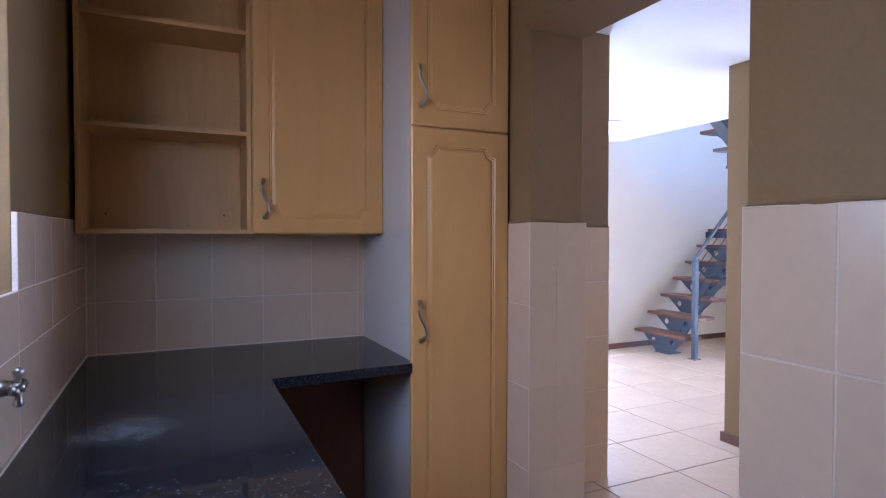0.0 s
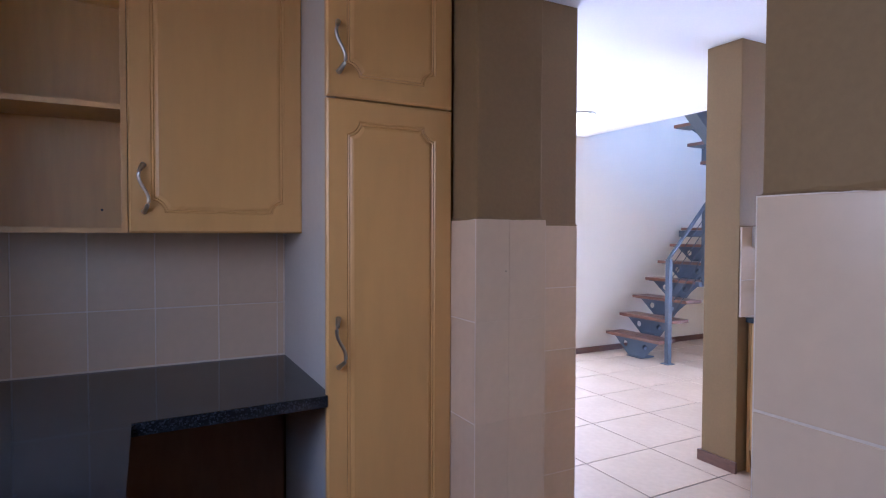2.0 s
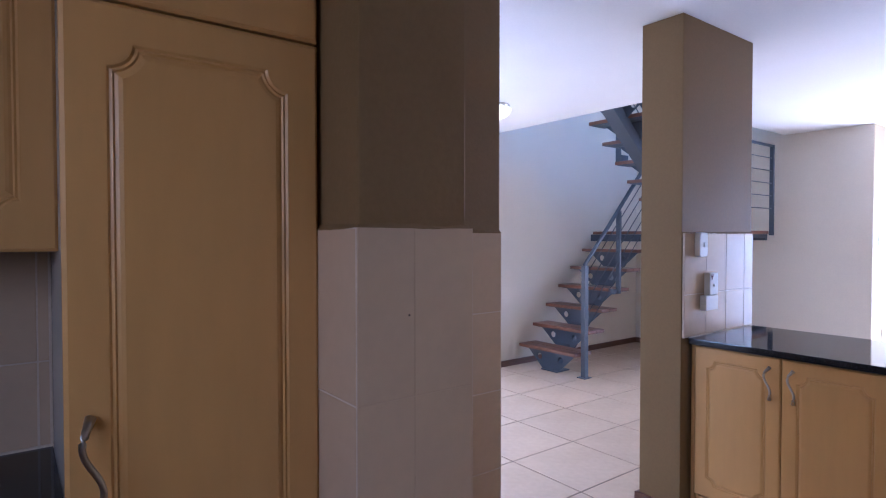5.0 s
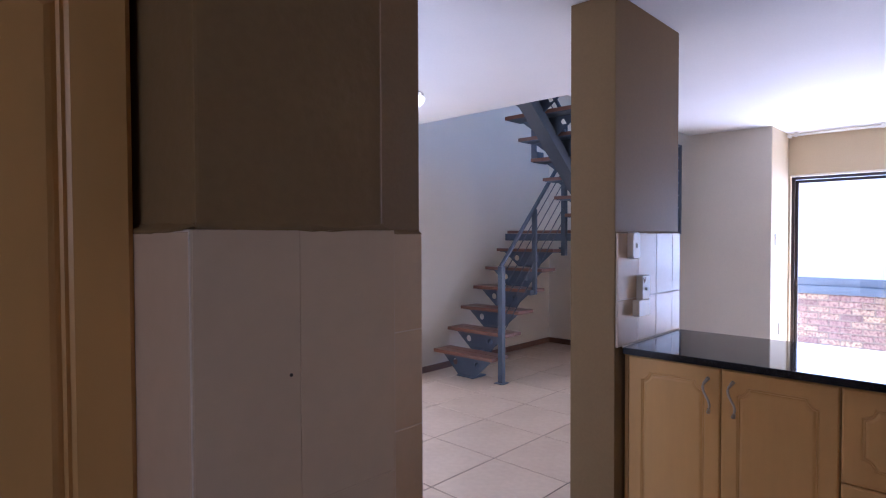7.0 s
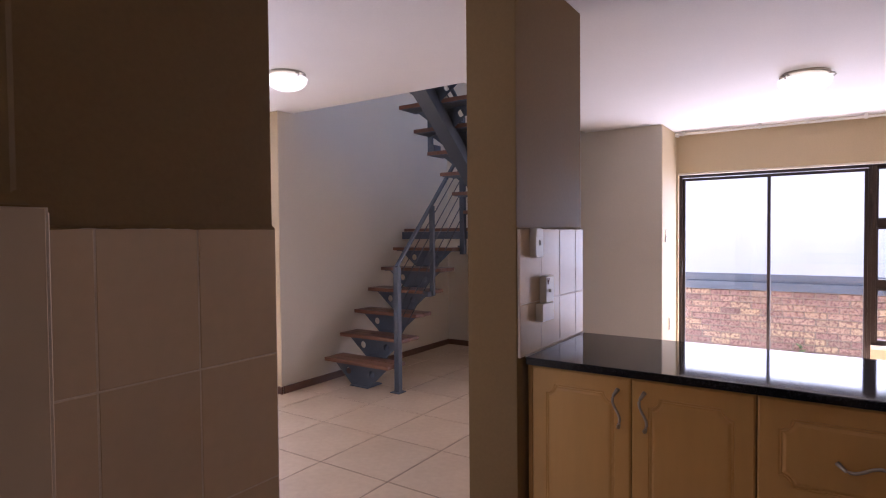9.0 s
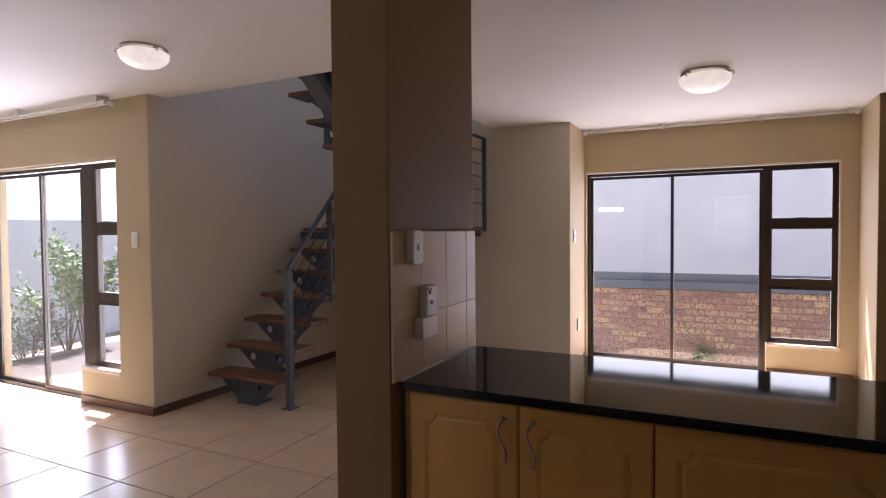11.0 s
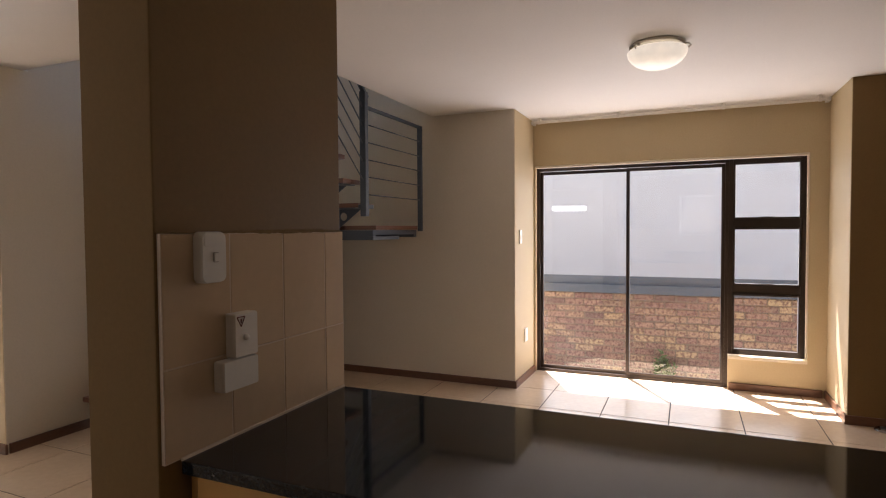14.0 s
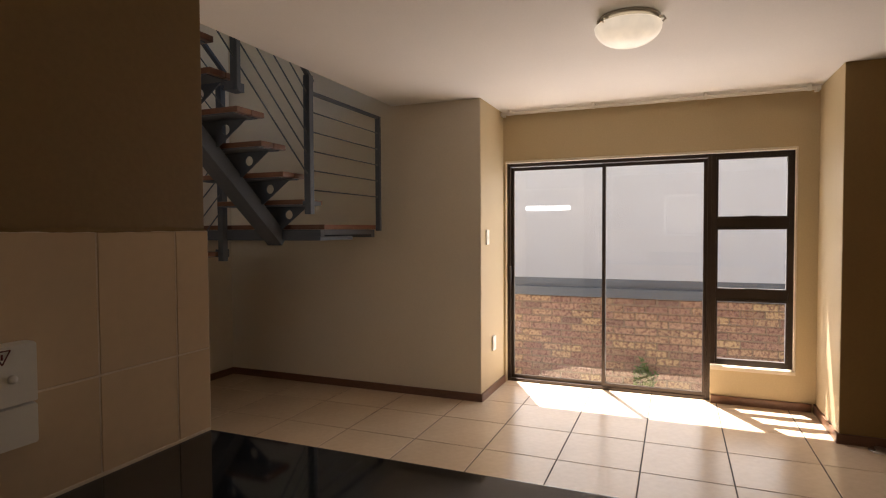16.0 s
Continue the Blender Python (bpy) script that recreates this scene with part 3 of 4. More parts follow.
tap = tagged(empty("wall_tap"), "chrome wall tap with a cross handle over the counter", "tap")
bm = tube(bmesh.new(), [(0.032, 1.581, 1.075), (0.066, 1.581, 1.075)], [0.017, 0.013], 14)
smooth(part("body", bm, M_CHROME, tap))
hub = smooth(part("cross_handle", tube(bmesh.new(), [(0.064, 1.581, 1.075), (0.084, 1.581, 1.075)], [0.012, 0.009], 12), M_CHROME, tap))
for dy, dz in ((1, 0), (-1, 0), (0, 1), (0, -1)):
    a = Vector((0.074, 1.581, 1.075))
    d = Vector((0, dy, dz))
    smooth(part("arm", tube(bmesh.new(), [a + d * 0.008, a + d * 0.022, a + d * 0.030, a + d * 0.036], [0.006, 0.006, 0.010, 0.005], 10), M_CHROME, hub))
# the breakfast bar: units face -x


def bar_unit(name, y0, y1, label, fronts):
    thing = tagged(empty(name), label, "cabinet", "breakfast bar units")
    block("side_panel", (3.682, 4.23, y0, y0 + 0.016, 0.1, 0.858), M_CARC, thing)
    block("side_panel", (3.682, 4.23, y1 - 0.016, y1, 0.1, 0.858), M_CARC, thing)
    block("back_panel", (4.222, 4.238, y0, y1, 0, 0.858), M_CARC, thing)
    block("bottom_board", (3.682, 4.22, y0 + 0.017, y1 - 0.017, 0.1, 0.116), M_CARC, thing)
    block("plinth", (3.72, 3.736, y0, y1, 0, 0.099), M_CARC, thing)
    for nm, a, b, z0, z1, handle, lying in fronts:
        front(thing, nm, b - a - 0.004, z1 - z0, Matrix.Translation((3.680, (a + b) / 2, z0)) @ pose(0, 0, 0, 0, 0, -90), handle, lying)
    return thing


bar_unit("base_cabinet", 1.852, 2.641, "pale maple base cabinet with two closed routed doors", [("door", 2.250, 2.641, 0.13, 0.853, (0.150, 0.610), False), ("door", 1.852, 2.250, 0.13, 0.853, (-0.150, 0.610), False)])
bar_unit("drawer_unit", 1.28, 1.850, "pale maple drawer unit with wavy handles", [("drawer_front", 1.28, 1.850, 0.515, 0.853, (0.0, 0.165), True), ("drawer_front", 1.28, 1.850, 0.13, 0.510, (0.0, 0.19), True)])
bar_unit("base_cabinet", 0.48, 1.278, "pale maple base cabinet with two closed routed doors", [("door", 0.880, 1.278, 0.13, 0.853, (0.150, 0.610), False), ("door", 0.48, 0.878, 0.13, 0.853, (-0.150, 0.610), False)])
tagged(block("filler_panel", (3.668, 3.686, 2.643, 2.659, 0.0, 0.858), M_CARC), "pale maple filler strip beside the pillar", "panel")
tagged(block("bar_worktop", (3.640, 4.300, 0.2, 2.657, 0.860, 0.890), M_GRANITE, bevel=0.004), "polished black granite breakfast bar worktop", "worktop")
tagged(block("end_panel", (3.66, 4.24, 0.215, 0.235, 0, 0.858), M_CARC), "pale maple end panel of the breakfast bar", "panel")

# ---- staircase ----


def holed_bracket(top, bottom, height, hole, at):
    """A tapered plate across y hanging from z = 0, with two round holes."""
    bm = bmesh.new()
    outline = [bm.verts.new((0, y, z)) for y, z in ((-top / 2, 0), (top / 2, 0), (bottom / 2, -height), (-bottom / 2, -height))]
    edges = [bm.edges.new((outline[k], outline[(k + 1) % 4])) for k in range(4)]
    for c in at:
        ring = [bm.verts.new((0, c + hole * math.cos(2 * math.pi * k / 16), -height * 0.36 + hole * math.sin(2 * math.pi * k / 16))) for k in range(16)]
        edges += [bm.edges.new((ring[k], ring[(k + 1) % 16])) for k in range(16)]
    bmesh.ops.triangle_fill(bm, use_beauty=True, use_dissolve=False, edges=edges)
    faces = list(bm.faces)
    up = bmesh.ops.extrude_face_region(bm, geom=faces)
    bmesh.ops.translate(bm, verts=[v for v in up["geom"] if isinstance(v, bmesh.types.BMVert)], vec=(0.008, 0, 0))
    bmesh.ops.recalc_face_normals(bm, faces=bm.faces)
    return bm


def beam_between(bm, p, q, across, up, w, h):
    """A square bar from p to q, w wide along across and h deep along up."""
    p, q, across, up = Vector(p), Vector(q), Vector(across), Vector(up)
    v = [bm.verts.new(c + across * w / 2 * sx + up * h / 2 * sz) for c in (p, q) for sx, sz in ((-1, -1), (1, -1), (1, 1), (-1, 1))]
    for f in ((3, 2, 1, 0), (4, 5, 6, 7), (0, 1, 5, 4), (1, 2, 6, 5), (2, 3, 7, 6), (3, 0, 4, 7)):
        bm.faces.new([v[i] for i in f])
    bmesh.ops.recalc_face_normals(bm, faces=bm.faces)
    return bm


stair = tagged(empty("staircase", (0, 0, 0)), "blue-grey steel staircase with red-brown timber treads and rod railings", "staircase")
LAND = 1.443


def tread(x0, y0, y1, z, depth, way):
    """Two timber boards on a folded steel bracket; way: +1 where the flight rises to +x."""
    for k in range(2):
        a = x0 + way * (k * (depth / 2 + 0.002))
        b = a + way * (depth / 2 - 0.002)
        bm = box(bmesh.new(), min(a, b), max(a, b), y0, y1, z - 0.034, z)
        part("tread_board", bm, M_TREAD, stair, bevel=0.007)
    s = part("tread_plate", box(bmesh.new(), min(x0 + way * 0.03, x0 + way * depth), max(x0 + way * 0.03, x0 + way * depth), y0 + 0.03, y1 - 0.03, z - 0.041, z - 0.0345), M_STEEL, stair)


for k in range(6):
    z = 0.242 + 0.2 * k
    x = 5.352 + 0.207 * k
    tread(x, 4.775, 5.535, z, 0.25, 1)
    drop = 0.2 if k == 0 else 0.185
    b = part("bracket", holed_bracket(0.64, 0.20, drop, 0.032, (-0.13, 0.15)), M_STEEL, stair)
    b.matrix_basis = pose(x + 0.075, 5.155, z - 0.041)
part("stringer", beam_between(bmesh.new(), (5.50, 5.155, 0.06), (6.66, 5.155, 1.18), (0, 1, 0), (-0.69, 0, 0.72), 0.15, 0.10), M_STEEL, stair, bevel=0.004)
block("foot_plate", (5.40, 5.60, 5.05, 5.26, 0.001, 0.012), M_STEEL, stair)
for j in range(7):
    z = LAND + 0.17 * (j + 1)
    x = 6.635 - 0.203 * j
    tread(x, 3.90, 4.65, z, 0.235, -1)
    b = part("bracket", holed_bracket(0.60, 0.16, 0.16, 0.032, (-0.14, 0.14)), M_STEEL, stair)
    b.matrix_basis = pose(x - 0.075, 4.27, z - 0.041, 0, 0, 180)
part("stringer", beam_between(bmesh.new(), (6.60, 4.27, 1.33), (5.02, 4.27, 2.66), (0, 1, 0), (0.643, 0, 0.765), 0.13, 0.10), M_STEEL, stair, bevel=0.004)
for k in range(6):
    y0 = 3.862 + 0.281 * k
    block("landing_board", (6.60, 7.345, y0, y0 + 0.276, LAND - 0.034, LAND), M_TREAD, stair, bevel=0.005)
for b in ((6.62, 7.29, 3.875, 3.915, LAND - 0.075, LAND - 0.035), (6.57, 6.62, 3.875, 5.55, LAND - 0.115, LAND - 0.036), (7.29, 7.345, 3.875, 5.55, LAND - 0.100, LAND - 0.036), (6.62, 7.29, 4.68, 4.74, LAND - 0.115, LAND - 0.036)):
    block("landing_beam", b, M_STEEL, stair, bevel=0.004)
block("wall_bracket", (6.50, 6.925, 3.83, 3.874, LAND - 0.113, LAND - 0.086), M_STEEL, stair, bevel=0.003)


def post(x, y, z0, z1, w=0.05, d=0.05):
    return block("post", (x - w / 2, x + w / 2, y - d / 2, y + d / 2, z0, z1), M_STEEL, stair, bevel=0.004)


post(5.463, 4.748, 0.0, 1.10), post(6.00, 4.748, 0.80, 1.65, 0.026), post(6.555, 4.748, 1.17, 2.571)
block("post_plate", (5.41, 5.515, 4.70, 4.80, 0.001, 0.008), M_STEEL, stair)
block("post_bracket", (5.93, 6.04, 4.748, 4.80, 0.79, 0.84), M_STEEL, stair)
block("post_bracket", (6.53, 6.62, 4.748, 4.80, 1.20, 1.26), M_STEEL, stair)
R0, R1 = Vector((5.455, 4.748, 1.10)), Vector((6.57, 4.748, 2.255))
SL = (R1 - R0).normalized()
part("handrail", beam_between(bmesh.new(), R0, R1, (0, 1, 0), SL.cross(Vector((0, 1, 0))), 0.034, 0.024), M_STEEL, stair, bevel=0.004)
for k in range(5):
    dz = Vector((0, 0, -0.135 * (k + 1)))
    smooth(part("rail_rod", tube(bmesh.new(), [Vector((5.463, 4.748, 1.123)) + dz, Vector((6.555, 4.748, 2.24)) + dz], 0.0048, 8), M_BAR, stair))
post(6.388, 3.835, 1.51, 2.435, 0.045), post(7.345, 3.835, 1.395, 2.335, 0.03, 0.04), post(5.71, 3.835, 2.185, 2.98, 0.03)
block("post_bracket", (6.40, 6.52, 3.835, 3.90, 1.57, 1.60), M_STEEL, stair)
block("post_bracket", (5.69, 5.78, 3.835, 3.90, 2.185, 2.235), M_STEEL, stair)
block("handrail", (6.41, 7.36, 3.820, 3.850, 2.314, 2.336), M_STEEL, stair, bevel=0.004)
for z in (2.198, 2.066, 1.936, 1.806, 1.674):
    smooth(part("rail_rod", tube(bmesh.new(), [(6.42, 3.835, z), (7.34, 3.835, z)], 0.0048, 8), M_BAR, stair))
A0, A1 = Vector((6.43, 3.835, 2.40)), Vector((5.05, 3.835, 3.61))
part("handrail", beam_between(bmesh.new(), A0, A1, (0, 1, 0), (0.643, 0, 0.765), 0.034, 0.024), M_STEEL, stair, bevel=0.004)
for k in range(5):
    dz = Vector((0, 0, -0.135 * (k + 1)))
    smooth(part("rail_rod", tube(bmesh.new(), [A0 + dz, A1 + dz], 0.0048, 8), M_BAR, stair))
C0, C1 = Vector((6.55, 4.70, 2.586)), Vector((5.05, 4.70, 3.778))
part("handrail", beam_between(bmesh.new(), C0, C1, (0, 1, 0), (0.643, 0, 0.765), 0.034, 0.024), M_STEEL, stair, bevel=0.004)
for k in range(5):
    dz = Vector((0, 0, -0.135 * (k + 1)))
    smooth(part("rail_rod", tube(bmesh.new(), [C0 + dz, C1 + dz], 0.0048, 8), M_BAR, stair))
post(5.92, 4.70, 2.13, 3.086, 0.026)
block("post_bracket", (5.89, 6.0, 4.64, 4.70, 2.13, 2.20), M_STEEL, stair)

# ---- lamps and fittings ----


def ceiling_lamp(x, y, size=1.0):
    lamp = tagged(empty("ceiling_light", (x, y, CEIL)), "round ceiling light with a lit frosted glass bowl", "ceiling light", "bowl ceiling lights")
    smooth(part("base_plate", lathe(bmesh.new(), [(0, 0), (0.145, 0), (0.152, -0.006), (0.152, -0.018), (0.135, -0.022), (0.135, -0.040), (0, -0.040)], 40), M_CHROME, lamp))
    prof = [(0.158, -0.036), (0.164, -0.042)] + [(0.162 * math.cos(a), -0.046 - 0.096 * math.sin(a)) for a in [k * math.pi / 2 / 9 for k in range(10)]]
    smooth(part("bowl", lathe(bmesh.new(), prof, 40), M_LAMP, lamp, "frosted glass bowl"))
    for a in (20, 140, 260):
        d = Vector((math.cos(radians(a)), math.sin(radians(a)), 0))
        smooth(part("clip", tube(bmesh.new(), [d * 0.135 + Vector((0, 0, -0.022)), d * 0.170 + Vector((0, 0, -0.024)), d * 0.178 + Vector((0, 0, -0.036)), d * 0.164 + Vector((0, 0, -0.048))], [0.006, 0.007, 0.007, 0.005], 8), M_CHROME, lamp))
    lamp.scale = (size, size, size)
    return lamp


ceiling_lamp(4.175, 4.64, 0.82)
ceiling_lamp(6.21, 1.785)


def curtain_rail(x, y0, y1, z, brackets):
    rail = tagged(empty("curtain_rail"), "white double curtain rail without curtains", "curtain rail")
    for dx in (0.0, -0.055):
        bm = bmesh.new()
        box(bm, x + dx - 0.011, x + dx + 0.011, y0, y1, z - 0.006, z + 0.006)
        part("track", bm, M_RAILW, rail, bevel=0.003)
        for y in (y0, y1):
            block("end_stop", (x + dx - 0.014, x + dx + 0.014, y - 0.014, y + 0.014, z - 0.022, z + 0.010), M_RAILW, rail, bevel=0.004)
    for y in brackets:
        block("bracket", (x - 0.075, x + 0.03, y - 0.012, y + 0.012, z + 0.009, CEIL - 0.001), M_RAILW, rail, bevel=0.002)
        block("bracket", (x - 0.072, x - 0.066, y - 0.012, y + 0.012, z - 0.024, z + 0.010), M_RAILW, rail, bevel=0.001)
    return rail


curtain_rail(8.14, 0.60, 2.985, 2.425, (0.66, 1.35, 2.2, 2.92))
curtain_rail(4.80, 5.87, 8.2, 2.40, (5.95, 7.0, 8.1))


def rounded_plate(w, h, d, r=0.008):
    """A plate in the xz plane with rounded corners, standing out to -y by d."""
    bm = bmesh.new()
    pts = []
    for cx, cz, a0 in ((w / 2 - r, h / 2 - r, 0), (-w / 2 + r, h / 2 - r, 90), (-w / 2 + r, -h / 2 + r, 180), (w / 2 - r, -h / 2 + r, 270)):
        for k in range(5):
            a = radians(a0 + 22.5 * k)
            pts.append((cx + r * math.cos(a), cz + r * math.sin(a)))
    rows = []
    for y, s in ((0, 1), (-d * 0.75, 1), (-d, 0.94)):
        rows.append([bm.verts.new((x * (1 - (1 - s) * 0.6), y, z * (1 - (1 - s) * 0.6))) for x, z in pts])
    n = len(pts)
    for r0, r1 in zip(rows, rows[1:]):
        for k in range(n):
            bm.faces.new((r0[k], r0[(k + 1) % n], r1[(k + 1) % n], r1[k]))
    bm.faces.new(rows[0]), bm.faces.new(rows[-1])
    bmesh.ops.recalc_face_normals(bm, faces=bm.faces)
    return bm


def fitting(name, m, w, h, d, label, category, extra=(), r=0.008):
    """A wall fitting: plate, and parts (name, x, z, w, h, depth, material) proud of it."""
    thing = tagged(empty(name), label, category)
    thing.matrix_basis = m
    part("plate", rounded_plate(w, h, d, r), M_PLASTIC, thing)
    for nm, x, z, ww, hh, dd, mat in extra:
        p = part(nm, rounded_plate(ww, hh, dd, min(ww, hh) * 0.2), mat, thing)
        p.matrix_basis = pose(x, -d + 0.0005, z)
    return thing


PIL = 2.659
fitting("light_switch", pose(3.7235, PIL, 1.344), 0.073, 0.120, 0.028, "white rounded light switch on the tiled pillar", "switch", [("cover", 0, 0.041, 0.062, 0.030, 0.002, M_PLASTIC), ("bezel", 0.004, 0.0, 0.018, 0.024, 0.0015, M_CHROME), ("rocker", 0.004, 0.0, 0.013, 0.019, 0.005, M_PLASTIC)], 0.015)
iso = fitting("isolator_switch", pose(3.8215, PIL, 1.147), 0.079, 0.110, 0.030, "white stove isolator switch with a warning triangle", "switch", r=0.004)
knob = smooth(part("knob", lathe(bmesh.new(), [(0, 0.008), (0.005, 0.008), (0.007, 0.005), (0.008, 0.0), (0, 0)], 18), M_PLASTIC, iso, "round white knob"))
knob.matrix_basis = pose(-0.004, -0.0298, -0.006, 90, 0, 0)
for (ax, az), (bx, bz) in (((-0.033, 0.046), (-0.006, 0.046)), ((-0.033, 0.046), (-0.0195, 0.022)), ((-0.006, 0.046), (-0.0195, 0.022))):
    part("warning_mark", tube(bmesh.new(), [(ax, -0.0302, az), (bx, -0.0302, bz)], 0.0013, 6), M_WARN, iso, "dark red printed triangle")
part("warning_mark", tube(bmesh.new(), [(-0.0195, -0.0302, 0.041), (-0.0195, -0.0302, 0.031)], 0.0018, 6), M_WARN, iso)
fitting("connection_box", pose(3.801, PIL, 1.054), 0.118, 0.074, 0.032, "white plastic cable connection box below the isolator switch", "connection box", r=0.005)
fitting("light_switch", pose(7.703, 3.009, 1.337), 0.07, 0.125, 0.010, "white light switch on the alcove wall", "switch", [("rocker", 0, 0, 0.02, 0.035, 0.005, M_PLASTIC)])
fitting("wall_socket", pose(7.871, 3.009, 0.42), 0.085, 0.125, 0.014, "white wall socket low on the alcove wall", "socket", [("cover", 0, -0.01, 0.05, 0.06, 0.004, M_PLASTIC)])
fitting("light_switch", pose(4.884, 5.75, 1.352, 0, 0, -90), 0.07, 0.125, 0.010, "white light switch beside the garden door", "switch", [("rocker", 0, 0, 0.02, 0.035, 0.005, M_PLASTIC)])

# ---- plants ----


def shrub(name, at, height, spread, leaves, leaf, mat, label, seed):
    """Thin branching stems with many small pointed leaves."""
    rng = random.Random(seed)
    thing = tagged(empty(name, at), label, "plant")
    bm, lm = bmesh.new(), bmesh.new()
    tips = []
    for k in range(9):
        a = rng.uniform(0, 2 * math.pi)
        top = Vector((spread * rng.uniform(0.2, 1) * math.cos(a), spread * rng.uniform(0.2, 1) * math.sin(a), height * rng.uniform(0.55, 1)))
        mid = Vector((top.x * 0.35, top.y * 0.35, top.z * 0.5))
        tube(bm, [(0.02 * math.cos(a), 0.02 * math.sin(a), 0), mid, top], [0.012, 0.008, 0.003], 6)
        tips += [(mid, top)] * 2
        for _ in range(3):
            s = mid.lerp(top, rng.uniform(0, 0.8))
            e = s + Vector((rng.uniform(-1, 1), rng.uniform(-1, 1), rng.uniform(0.1, 0.9))) * spread * 0.45
            tube(bm, [s, e], [0.005, 0.002], 5)
            tips.append((s, e))
    for _ in range(leaves):
        s, e = rng.choice(tips)
        p = s.lerp(e, rng.uniform(0.15, 1.08)) + Vector((rng.gauss(0, 1), rng.gauss(0, 1), rng.gauss(0, 1))) * spread * 0.07
        d = Vector((rng.uniform(-1, 1), rng.uniform(-1, 1), rng.uniform(-0.4, 0.8))).normalized()
        w = d.cross(Vector((rng.uniform(-1, 1), rng.uniform(-1, 1), 1))).normalized()
        size = leaf * rng.uniform(0.6, 1.3)
        n = d.cross(w) * size * 0.12
        v = [lm.verts.new(q) for q in (p, p + d * size * 0.45 + w * size * 0.24 + n, p + d * size, p + d * size * 0.45 - w * size * 0.24 + n)]
        lm.faces.new((v[0], v[1], v[2])), lm.faces.new((v[0], v[2], v[3]))
    part("stems", bm, M_BARK, thing)
    part("foliage", lm, mat, thing)
    return thing


shrub("shrub", (6.35, 8.75, -0.205), 1.55, 0.55, 1500, 0.085, M_LEAF, "green leafy garden shrub in bare soil", 3)
shrub("shrub", (5.75, 8.9, -0.205), 0.75, 0.55, 1200, 0.06, M_DARKLEAF, "low grey-green garden shrub in bare soil", 5)
shrub("shrub", (6.6, 9.6, -0.205), 1.3, 0.6, 1200, 0.08, M_LEAF, "green leafy garden shrub by the wall", 8)
shrub("shrub", (5.4, 9.6, -0.205), 1.0, 0.5, 900, 0.08, M_DARKLEAF, "dark garden shrub by the wall", 9)
shrub("weed", (9.64, 1.86, -0.50), 0.50, 0.15, 620, 0.06, M_LEAF, "small green weed at the foot of the brick wall", 4)
tagged(smooth(part("floor_cap", lathe(bmesh.new(), [(0.0, 0.012), (0.055, 0.012), (0.062, 0.006), (0.064, 0.0), (0, 0)], 28), M_CHROME)), "round flush metal cap on the tiled floor", "floor cap").location = (7.47, 0.36, 0.001)

# ---- wall tiles ----
PIECES = {}


def piece(name, size, mat, parent, m, bevel=0.0015):
    """A block of that size, centred, whose mesh is shared by all alike pieces."""
    key = (name, bevel, tuple(round(s, 4) for s in size), mat.name)
    if key not in PIECES:
        a, b, c = (s / 2 for s in size)
        bm = box(bmesh.new(), -a, a, -b, b, -c, c)
        bmesh.ops.bevel(bm, geom=list(bm.edges), offset=bevel, segments=1, affect="EDGES")
        me = bpy.data.meshes.new(name)
        bm.to_mesh(me)
        bm.free()
        me.materials.append(mat)
        PIECES[key] = me
    ob = new(name, PIECES[key])
    ob.parent = parent
    ob.matrix_basis = m
    return ob


TILE_RNG = random.Random(11)


def tile_field(parent, axis, face, out, us, zs, skip=None, g=0.003, grout=M_GROUT, edge=0.0015):
    """Glazed tiles on a wall: joints at us along it and zs up it; face: their front, out: +1 or -1 along axis, outwards."""
    t = 0.0085
    back = face - out * 0.0105
    lo, hi = min(back, face - out * 0.0007), max(back, face - out * 0.0007)
    bm = bmesh.new()
    for z0, z1 in zip(zs, zs[1:]):
        for u0, u1 in zip(us, us[1:]):
            if skip and skip((u0 + u1) / 2, (z0 + z1) / 2):
                continue
            if axis == "y":
                box(bm, u0, u1, lo, hi, z0, z1)
            else:
                box(bm, lo, hi, u0, u1, z0, z1)
            c, su, sz = face - out * (t / 2 - TILE_RNG.uniform(0, 0.0008)), u1 - u0 - g, z1 - z0 - g
            tilt = TILE_RNG.uniform(-0.25, 0.25)
            if axis == "y":
                piece("tile", (su, t, sz), M_TILE, parent, pose((u0 + u1) / 2, c, (z0 + z1) / 2, tilt, 0, 0), edge)
            else:
                piece("tile", (t, su, sz), M_TILE, parent, pose(c, (u0 + u1) / 2, (z0 + z1) / 2, 0, tilt, 0), edge)
    part("grout", bm, grout, parent)


ROWS = [0.002, 0.2, 0.5, 0.8, 1.1, 1.4]
OB = bpy.data.objects
tile_field(OB["wall_pier"], "y", 2.026, -1, [1.477, 1.592, 1.727], ROWS, g=0.0008, grout=M_TILEGROUT, edge=0.0005)
tile_field(OB["wall_pier"], "x", 1.4755, -1, [2.028, 2.186], ROWS)
tile_field(OB["wall_pier"], "x", 1.7295, 1, [2.028, 2.17, 2.37, 2.57, 2.762], ROWS)
tile_field(OB["wall_north"], "y", 2.7745, -1, [1.731, 1.89, 2.095, 2.30, 2.504], ROWS)
tile_field(OB["wall_north"], "y", 2.7745, -1, [0.034, 0.064, 0.264, 0.465, 0.661, 0.862, 1.066, 1.0935], [0.901, 1.1, 1.36])
tile_field(OB["wall_scullery_west"], "x", 0.0305, 1, [-0.6, -0.22, -0.02, 0.18, 0.38, 0.549, 0.75, 0.95, 1.15, 1.35, 1.55, 1.801, 1.965, 2.165, 2.365, 2.565, 2.773], [0.901, 1.1, 1.232, 1.4], lambda u, z: 0.549 < u < 1.801 and z > 1.232)
